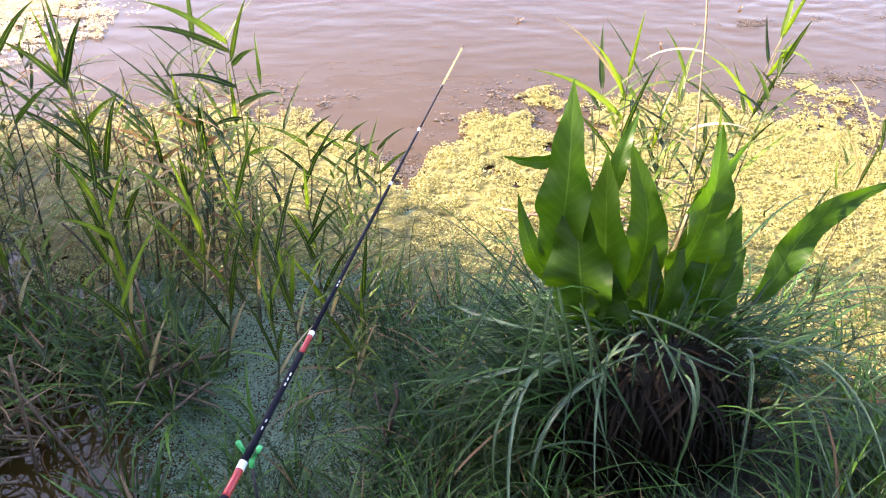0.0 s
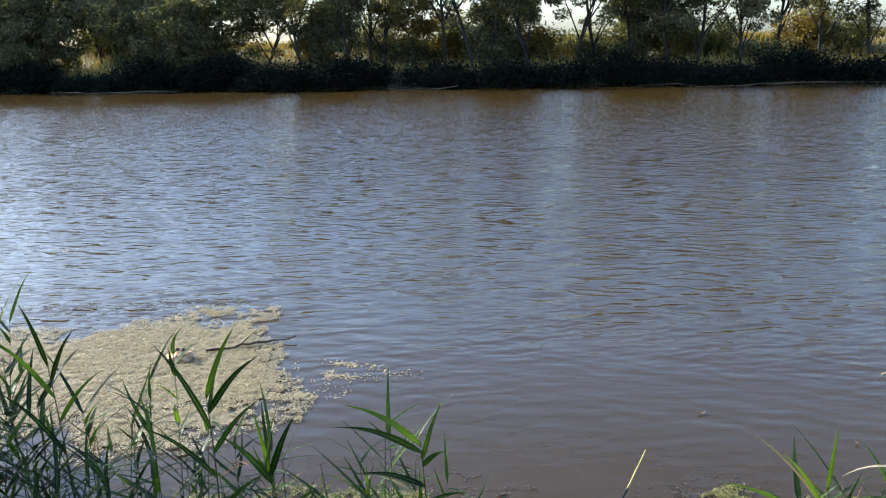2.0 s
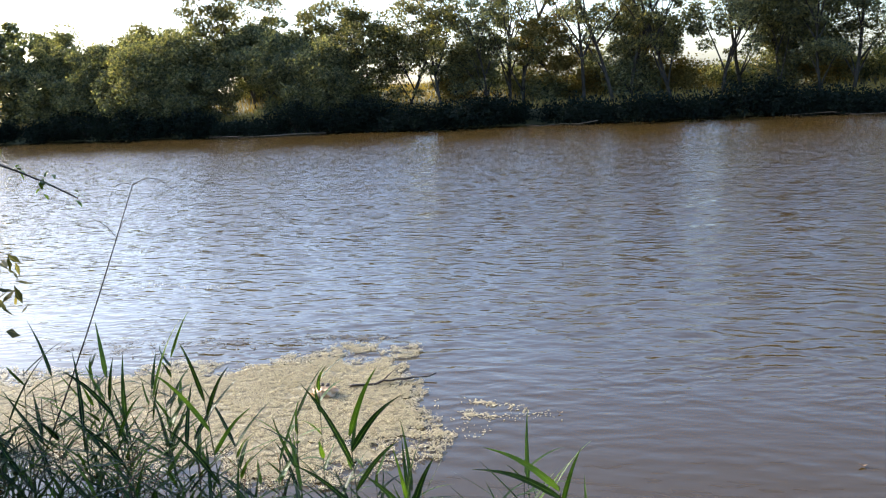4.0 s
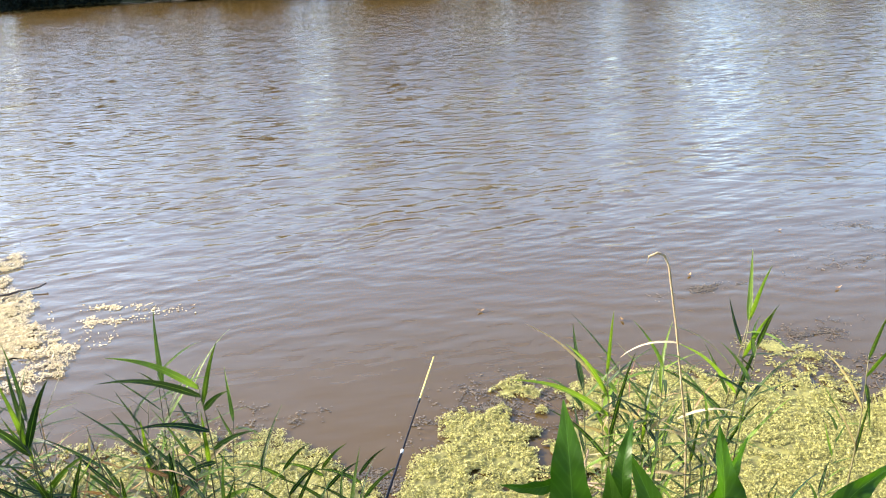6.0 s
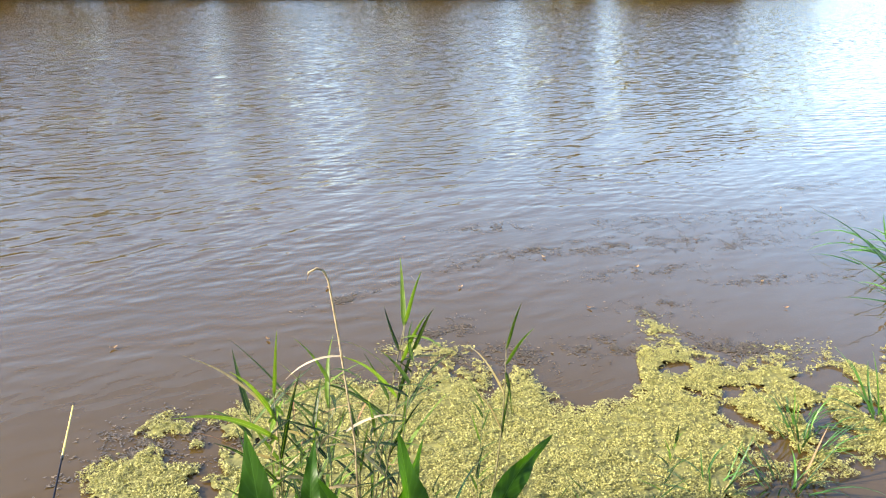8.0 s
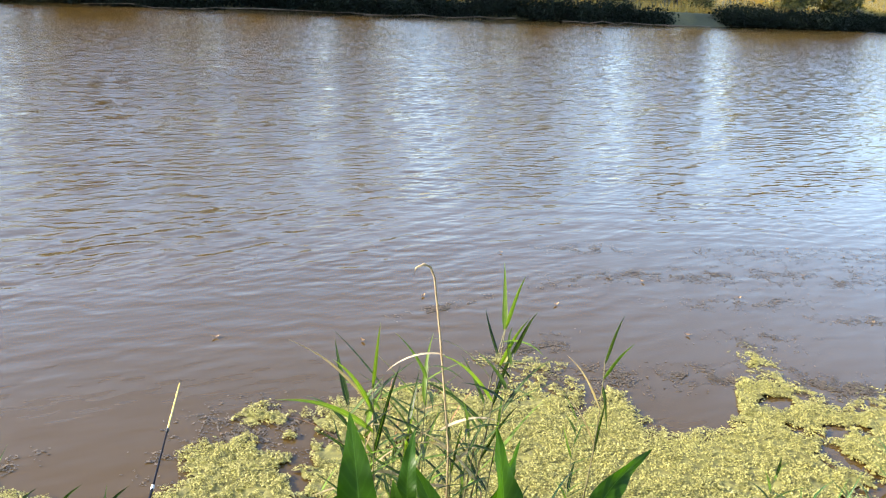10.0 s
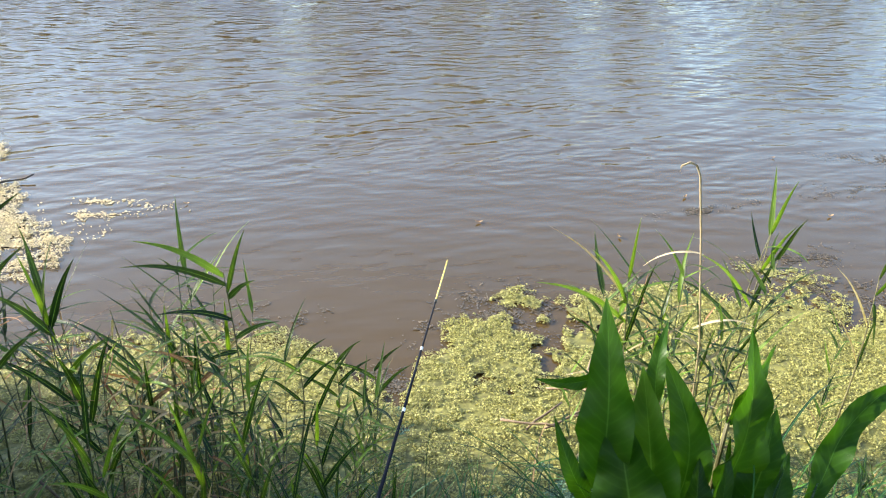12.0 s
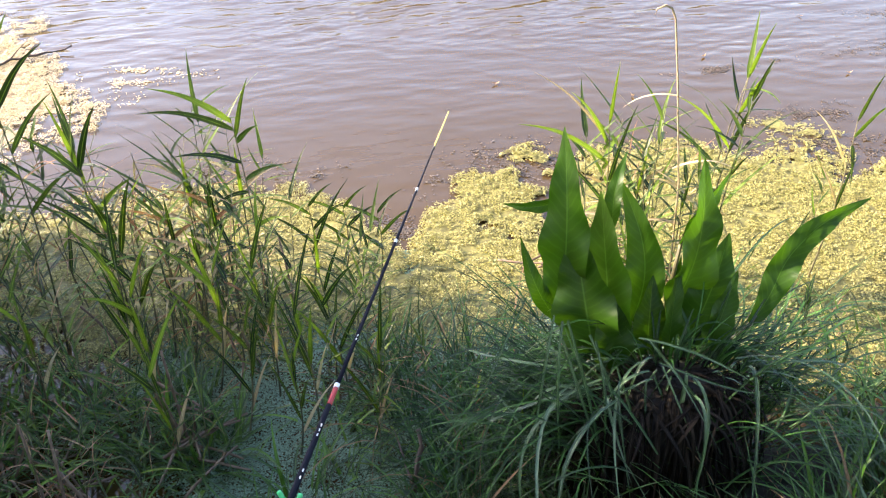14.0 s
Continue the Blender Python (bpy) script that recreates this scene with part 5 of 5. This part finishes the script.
for i in range(8):
    place_tuft(BROAD_TUFTS, i, rng_t.uniform(-0.45, 0.35), rng_t.uniform(0.95, 1.25), 0.45 + 0.25 * rng_t.random(), rng_t.random() * 360)
for i in range(10):
    place_tuft(BROAD_TUFTS, i, rng_t.uniform(1.25, 2.2), rng_t.uniform(1.0, 1.7), 0.6 + 0.35 * rng_t.random(), rng_t.random() * 360)
for i in range(9):
    place_tuft(TUFTS, i, rng_t.uniform(-0.70, 0.20), rng_t.uniform(1.45, 2.10), 0.5 + 0.35 * rng_t.random(), rng_t.random() * 360)
for i in range(7):
    place_tuft(BROAD_TUFTS, i, rng_t.uniform(-0.65, 0.10), rng_t.uniform(1.50, 2.05), 0.5 + 0.3 * rng_t.random(), rng_t.random() * 360)
for i in range(10):
    place_tuft(TUFTS, i, rng_t.uniform(-0.95, -0.45), rng_t.uniform(1.68, 2.0), 0.6 + 0.35 * rng_t.random(), rng_t.random() * 360)
for i in range(34):
    place_tuft(TUFTS if i % 2 else FINE_TUFTS, i, rng_t.uniform(-0.55, 0.30), rng_t.uniform(1.02, 1.36), 0.42 + 0.25 * rng_t.random(), rng_t.random() * 360, rng_t.normal() * 8, rng_t.normal() * 8)
for i in range(6):
    place_tuft(TUFTS, i, rng_t.uniform(-1.45, -1.05), rng_t.uniform(1.10, 1.75), 0.75 + 0.4 * rng_t.random(), rng_t.random() * 360)
for i in range(26):
    place_tuft(FINE_TUFTS, i, rng_t.uniform(0.80, 1.8), rng_t.uniform(0.50, 1.10), 0.5 + 0.35 * rng_t.random(), rng_t.random() * 360, rng_t.normal() * 14, rng_t.normal() * 14)
for ob, spot in zip(TUFTS + FINE_TUFTS + LOW_TUFTS + BROAD_TUFTS, ((-1.2, 1.3), (-0.4, 1.25), (1.5, 1.2), (0.3, 1.5), (0.2, 1.7), (-0.7, 1.9), (0.1, 1.0), (0.5, 0.9), (-0.6, 0.9), (-1.1, 1.6), (-1.25, 1.5), (-1.4, 1.5))):
    ob.location = (*spot, max(float(ground_height(*spot)), -0.05))

for i, (gx, gy, gs, lean) in enumerate(((5.7, 3.0, 1.6, -24), (5.6, 2.8, 1.5, -30), (5.2, 2.55, 1.3, -20), (3.1, 1.95, 0.8, 0), (3.25, 2.1, 0.7, 10), (2.5, 1.95, 0.7, 5), (2.75, 1.8, 0.8, 0), (3.6, 1.9, 0.9, -8))):
    copy_thing(TUFTS[i % 3], pose(gx, gy, -0.05, 0, lean, 0) @ pose(0, 0, 0, 0, 0, 80 * i) @ Matrix.Scale(gs, 4))


def bent_reed():
    ob = thing("reed", "tall dead reed stalk with a bent pale top", "reed", "reeds", at=(1.15, 2.27, -0.1))
    base = np.array((1.15, 2.27, -0.1))
    pts = np.array(((1.15, 2.27, -0.1), (1.12, 2.25, 0.49), (1.07, 2.25, 0.86), (1.04, 2.25, 1.05), (1.025, 2.25, 1.083), (1.005, 2.25, 1.093), (0.98, 2.25, 1.085), (0.975, 2.25, 1.065))) - base
    g = Geo()
    tube(g, pts, (0.0034, 0.0032, 0.003, 0.003, 0.0036, 0.0036, 0.0025, 0.001), 6)
    part("stem", g, PALE_DRY, ob)
    rng = np.random.default_rng(4)
    for k, (h, ang) in enumerate(((0.80, 3.4), (0.55, 0.2))):
        g = Geo()
        blade(g, arc(np.array((1.09, 2.25, h)) - base, (math.cos(ang), math.sin(ang) * 0.3, 0.35), 0.2 + 0.05 * k, 1.2, 8, 0.2), 0.016, 0.4)
        part("leaf", g, PALE_DRY, ob)


bent_reed()


def dead_stalk(foot, top, seed):
    """A tall thin dead stalk with a drooping wisp at its top."""
    rng = np.random.default_rng(seed)
    foot, top = np.array(foot), np.array(top)
    ob = thing("dead_reed", "tall thin dead reed stalk with a drooping wisp", "reed", "dead reeds", at=tuple(foot))
    u = np.linspace(0, 1, 9)[:, None]
    pts = (top - foot) * u + np.array((0.03, 0, 0)) * np.sin(u * 3.1)
    g = Geo()
    tube(g, pts, np.linspace(0.005, 0.0018, 9), 6)
    part("stem", g, WET_WOOD, ob)
    for k in range(4):
        g = Geo()
        w = arc(pts[-1 - k // 2], (rng.normal() * 0.6 + (-0.5 if k % 2 else 0.4), rng.normal() * 0.4, 0.5), 0.16 + 0.1 * rng.random(), 2.2, 8)
        tube(g, w, np.linspace(0.0016, 0.0006, 9), 4)
        part("wisp", g, WET_WOOD, ob)
    for h, ang in ((0.35, 0.3), (0.45, 2.8), (0.52, 0.1)):
        g = Geo()
        blade(g, arc((top - foot) * h, (math.cos(ang), math.sin(ang) * 0.4, 0.25), 0.22, 0.8, 7), 0.018, 0.3)
        part("leaf", g, REED, ob)


def stub(seed, height):
    """A broken brown dead reed stem standing in the water."""
    rng = np.random.default_rng(seed)
    ob = thing("reed_stub", "broken brown dead reed stem in the water", "reed", "dead stems", at=(-0.5, 1.8, -0.05))
    pts = arc((0, 0, -0.05), (rng.normal() * 0.15, rng.normal() * 0.15, 1), height, rng.normal() * 0.2, 6, rng.normal() * 0.2)
    g = Geo()
    tube(g, pts, np.linspace(0.0048, 0.0036, 7), 6)
    part("stem", g, DEAD_STEM, ob)
    for k in range(2):
        ang = rng.random() * 6.283
        g = Geo()
        blade(g, arc(pts[2 + k * 2], (math.cos(ang), math.sin(ang), 0.5), 0.10 + 0.10 * rng.random(), 2.5, 6, rng.normal()), 0.0055, 0.6)
        part("sheath", g, DRY, ob)
    return ob


STUBS = [stub(800 + i, 0.22 + 0.09 * i) for i in range(4)]
rng_s = np.random.default_rng(33)
for i in range(34):
    sx, sy = rng_s.uniform(-1.25, -0.1), rng_s.uniform(1.35, 2.5)
    if i % 3 == 0:
        sx, sy = -0.85 + 0.7 * (sx + 0.68) * 0.6, 1.38 + (sy - 1.35) * 0.3
    if sx > -0.5 and sy < 1.95:
        continue
    copy_thing(STUBS[i % 4], pose(sx, sy, -0.03, rng_s.normal() * 9, rng_s.normal() * 9, rng_s.random() * 360) @ Matrix.Scale(0.8 + 0.6 * rng_s.random(), 4))


def stalk_heap(cx, cy, many, seed):
    """Fallen dead reed stems lying across one another, each one a thing."""
    rng = np.random.default_rng(seed)
    for k in range(many):
        a = np.array((cx + rng.normal() * 0.13, cy + rng.normal() * 0.10, 0.02 + 0.05 * rng.random()))
        ang = rng.normal() * 0.7
        length = 0.14 + 0.2 * rng.random()
        ob = thing("fallen_reed", "fallen reddish-brown dead reed stem", "reed", "fallen reeds", at=tuple(a))
        g = Geo()
        tube(g, np.array([(math.cos(ang) * length * t, math.sin(ang) * length * t, 0.05 * t * rng.random()) for t in np.linspace(-0.5, 0.5, 5)]), np.linspace(0.005, 0.0036, 5), 6)
        part("stem", g, DEAD_STEM, ob)


stalk_heap(-0.92, 1.58, 32, 1)
stalk_heap(-1.02, 1.32, 12, 4)
stalk_heap(-0.55, 1.75, 10, 2)
stalk_heap(0.95, 2.55, 12, 3)

dead_stalk((-3.1, 3.0, -0.1), (-2.14, 3.0, 1.67), 1)

# ---- fishing rod on its rest ----


def fishing_rod():
    tip, mark = np.array((0.437, 2.879, 0.53)), np.array((-0.031, 1.461, 0.455))
    way = unit(tip - mark)
    length = np.linalg.norm(tip - mark)
    ob = thing("fishing_rod", "thin navy blue fishing rod with red bands propped over the water", "fishing rod", at=tuple(mark))

    def piece(name, a, b, ra, rb, mat, label=""):
        g = Geo()
        s = np.linspace(a, b, 7)[:, None]
        tube(g, way * s, np.linspace(ra, rb, 7), 12)
        part(name, g, mat, ob, label)
    piece("butt_section", -0.78, -0.46, 0.0100, 0.0088, ROD_BLUE)
    piece("red_band", -0.46, -0.395, 0.0086, 0.0085, ROD_RED, "red lacquered band")
    piece("white_ring", -0.395, -0.375, 0.0090, 0.0090, ROD_WHITE, "white ring")
    piece("middle_section", -0.375, -0.065, 0.0078, 0.0068, ROD_BLUE)
    piece("red_band", -0.065, -0.008, 0.0068, 0.0066, ROD_RED, "red lacquered band")
    piece("white_ring", -0.008, 0.006, 0.0070, 0.0070, ROD_WHITE, "white ring")
    piece("upper_section", 0.006, length * 0.62, 0.0058, 0.0036, ROD_BLUE)
    piece("top_section", length * 0.62, length * 0.81, 0.0032, 0.0024, ROD_BLUE)
    piece("tip", length * 0.81, length, 0.0029, 0.0022, ROD_TIP, "pale yellow tip section")
    front = unit(np.cross(np.cross(way, np.array((0.15, -0.8, 0.6))), way))
    for s in (-0.29, -0.27, -0.165, -0.15, -0.135, 0.17, 0.185):
        g = Geo()
        tube(g, way * np.linspace(s - 0.004, s + 0.004, 3)[:, None] + front * (0.0064 - 0.004 * s), [0.0016, 0.002, 0.0016], 6)
        part("maker_mark", g, ROD_WHITE, ob, "small white printed mark")
    for s in (0.62, 0.81, 0.42):
        g = Geo()
        tube(g, way * np.linspace(s * length - 0.012, s * length + 0.004, 4)[:, None], [0.0046] * 4, 10)
        part("ferrule", g, ROD_WHITE if s < 0.7 else STEEL, ob)
    g = Geo()
    up = unit(np.cross(np.cross(way, (0, 0, 1)), way))
    ring = [way * length + up * 0.006 + 0.006 * (math.cos(a) * unit(np.cross(way, up)) + math.sin(a) * up) for a in np.linspace(0, 6.283, 13)]
    tube(g, np.array(ring), [0.001] * 13, 5, False)
    part("tip_ring", g, STEEL, ob)


def rod_rest():
    tip, mark = np.array((0.437, 2.879, 0.53)), np.array((-0.031, 1.461, 0.455))
    way = unit(tip - mark)
    p = mark - way * 0.345
    side = unit(np.cross(way, (0, 0, 1)))
    z0 = float(ground_height(p[0], p[1]))
    ob = thing("rod_rest", "bright green plastic forked rod rest on a dark stake", "rod rest", at=(p[0], p[1], z0))
    top = p[2] - z0 - 0.016
    g = Geo()
    tube(g, np.array([(0, 0, -0.15), (0, 0, top)]), [0.004, 0.004], 8)
    part("stake", g, STEEL, ob)
    for sgn in (-1, 1):
        g = Geo()
        pts = [np.array((0, 0, top - 0.012)), side * sgn * 0.010 + (0, 0, top + 0.003), side * sgn * 0.018 + (0, 0, top + 0.018), side * sgn * 0.024 + (0, 0, top + 0.034)]
        tube(g, np.array(pts), [0.005, 0.0055, 0.0055, 0.006], 8)
        part("prong", g, GREEN_PLASTIC, ob)
    g = Geo()
    tube(g, np.array([(0, 0, top - 0.035), (0, 0, top - 0.006)]), [0.006, 0.007], 10)
    part("socket", g, GREEN_PLASTIC, ob)


fishing_rod()
rod_rest()

# ---- driftwood and litter ----


def stick(name, label, a, b, r, mat, seed, twigs=2):
    rng = np.random.default_rng(seed)
    a, b = np.array(a, float), np.array(b, float)
    ob = thing(name, label, "branch", at=tuple(a))
    n = 12
    s = np.linspace(0, 1, n)[:, None]
    pts = (b - a) * s + rng.normal(size=(n, 3)) * r * 0.6
    g = Geo()
    tube(g, pts, np.linspace(r, r * 0.5, n) * (1 + 0.15 * rng.normal(size=n)), 7)
    part("wood", g, mat, ob)
    for k in range(twigs):
        i = int(rng.integers(3, n - 2))
        tw = arc(pts[i], (*(unit(b - a)[:2] + rng.normal(size=2) * 0.6), 0.5), 0.1 + 0.1 * rng.random(), 0.3, 4)
        g = Geo()
        tube(g, tw, np.linspace(r * 0.45, r * 0.15, 5), 5)
        part("twig", g, mat, ob)


stick("driftwood_branch", "thin dark waterlogged branch lying on the pale weed mat", (-2.17, 5.15, 0.02), (-1.64, 5.44, 0.03), 0.010, WET_WOOD, 61, 1)
stick("dead_stick", "short broken stick with pale bark lying in the duckweed", (0.03, 1.86, 0.02), (0.30, 1.99, 0.05), 0.0075, PALE_WOOD, 62, 1)
stick("dead_branch", "forked brown dead branch sticking up from the bank", (0.12, 1.38, -0.05), (0.17, 1.52, 0.22), 0.011, WET_WOOD, 63, 2)


def litter():
    rng = np.random.default_rng(70)
    ob = thing("floating_litter", "pale crumpled piece of foam litter floating on weed", "litter", at=(-2.29, 5.0, 0.0))
    bm = bmesh.new()
    bmesh.ops.create_icosphere(bm, subdivisions=3, radius=0.088)
    for v in bm.verts:
        k = 1 + 0.5 * noise.noise(v.co * 22) + 0.3 * noise.noise(v.co * 50)
        v.co = Vector((v.co.x * k * 0.95, v.co.y * k * 0.7, v.co.z * k * 0.5 + 0.025))
    me = bpy.data.meshes.new("lump")
    bm.to_mesh(me)
    bm.free()
    me.materials.append(FOAM)
    o = new("lump", me)
    o.parent = ob
    for dx in (-0.03, 0.01):
        g = Geo()
        tube(g, np.array([(dx, 0.01, 0.05), (dx + 0.01, 0.015, 0.085)]), [0.018, 0.012], 8)
        part("knob", g, WET_WOOD, ob, "dark brown knob")


litter()

# ---- bushes on the near bank, out of view, placed to shade the foreground ----


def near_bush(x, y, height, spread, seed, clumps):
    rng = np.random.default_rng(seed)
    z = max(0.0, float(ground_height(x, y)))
    ob = thing("bush", "leafy dark green bush out of view, placed to shade the near bank", "bush", at=(x, y, z))
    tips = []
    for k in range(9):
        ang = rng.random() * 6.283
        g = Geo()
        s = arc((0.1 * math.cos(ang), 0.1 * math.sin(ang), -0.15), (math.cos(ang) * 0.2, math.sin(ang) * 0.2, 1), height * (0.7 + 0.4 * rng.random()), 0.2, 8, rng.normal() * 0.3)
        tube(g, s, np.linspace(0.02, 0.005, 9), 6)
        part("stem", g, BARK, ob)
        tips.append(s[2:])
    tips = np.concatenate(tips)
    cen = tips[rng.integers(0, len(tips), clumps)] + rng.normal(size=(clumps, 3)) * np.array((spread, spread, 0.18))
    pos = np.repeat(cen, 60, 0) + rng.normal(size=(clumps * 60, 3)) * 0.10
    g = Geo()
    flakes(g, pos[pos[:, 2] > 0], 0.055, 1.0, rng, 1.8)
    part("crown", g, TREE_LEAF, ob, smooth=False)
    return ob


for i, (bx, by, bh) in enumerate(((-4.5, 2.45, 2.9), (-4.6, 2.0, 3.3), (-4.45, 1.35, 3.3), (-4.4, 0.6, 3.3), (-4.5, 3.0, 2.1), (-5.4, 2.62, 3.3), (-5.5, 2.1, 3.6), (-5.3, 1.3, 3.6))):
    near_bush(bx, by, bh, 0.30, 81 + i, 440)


def leafy_branch():
    """A twig of the bush that reaches out over the water."""
    rng = np.random.default_rng(12)
    ob = thing("branch", "leafy green twig of a bush hanging over the reeds", "branch", at=(-4.35, 3.1, 1.95))
    pts = arc((0, 0, 0), (1.0, -0.05, 0.02), 1.98, 0.46, 12, 0.0)
    g = Geo()
    tube(g, pts, np.linspace(0.012, 0.003, 13), 6)
    part("twig", g, BARK, ob)
    for k in range(70):
        u = 0.35 + 0.65 * math.sqrt(rng.random())
        p = pts[min(12, round(u * 12))] + rng.normal(size=3) * 0.016
        g = Geo()
        ang = rng.random() * 6.283
        blade(g, arc(p, (math.cos(ang), math.sin(ang), rng.normal() * 0.6 - 0.1), 0.035 + 0.02 * rng.random(), 1.0, 5), 0.017, 0.2, shape="dock")
        part("leaf", g, REED, ob)


leafy_branch()


def herb(x, y, seed):
    """A small broad-leaved weed on the bank."""
    rng = np.random.default_rng(seed)
    ob = thing("herb", "small broad-leaved green weed on the bank", "weed plant", "bank weeds", at=(x, y, float(ground_height(x, y))))
    for k in range(9):
        ang = rng.random() * 6.283
        st = arc((0, 0, 0), (math.cos(ang) * 0.7, math.sin(ang) * 0.7, 1), 0.06 + 0.08 * rng.random(), 0.6, 5)
        g = Geo()
        tube(g, st, np.linspace(0.0016, 0.001, 6), 5)
        stalk = part("stalk", g, STEM, ob)
        g = Geo()
        blade(g, arc(st[-1], (math.cos(ang), math.sin(ang), 0.2), 0.035 + 0.02 * rng.random(), 1.0, 5), 0.026, 0.15, shape="dock", across=4)
        part("leaf", g, GRASS, stalk)


rng_h = np.random.default_rng(15)
for i in range(22):
    hx, hy = rng_h.uniform(-1.2, 0.8), rng_h.uniform(0.75, 1.1)
    if math.hypot(hx + 0.2, hy - 0.85) > 0.15:
        herb(hx, hy, 700 + i)
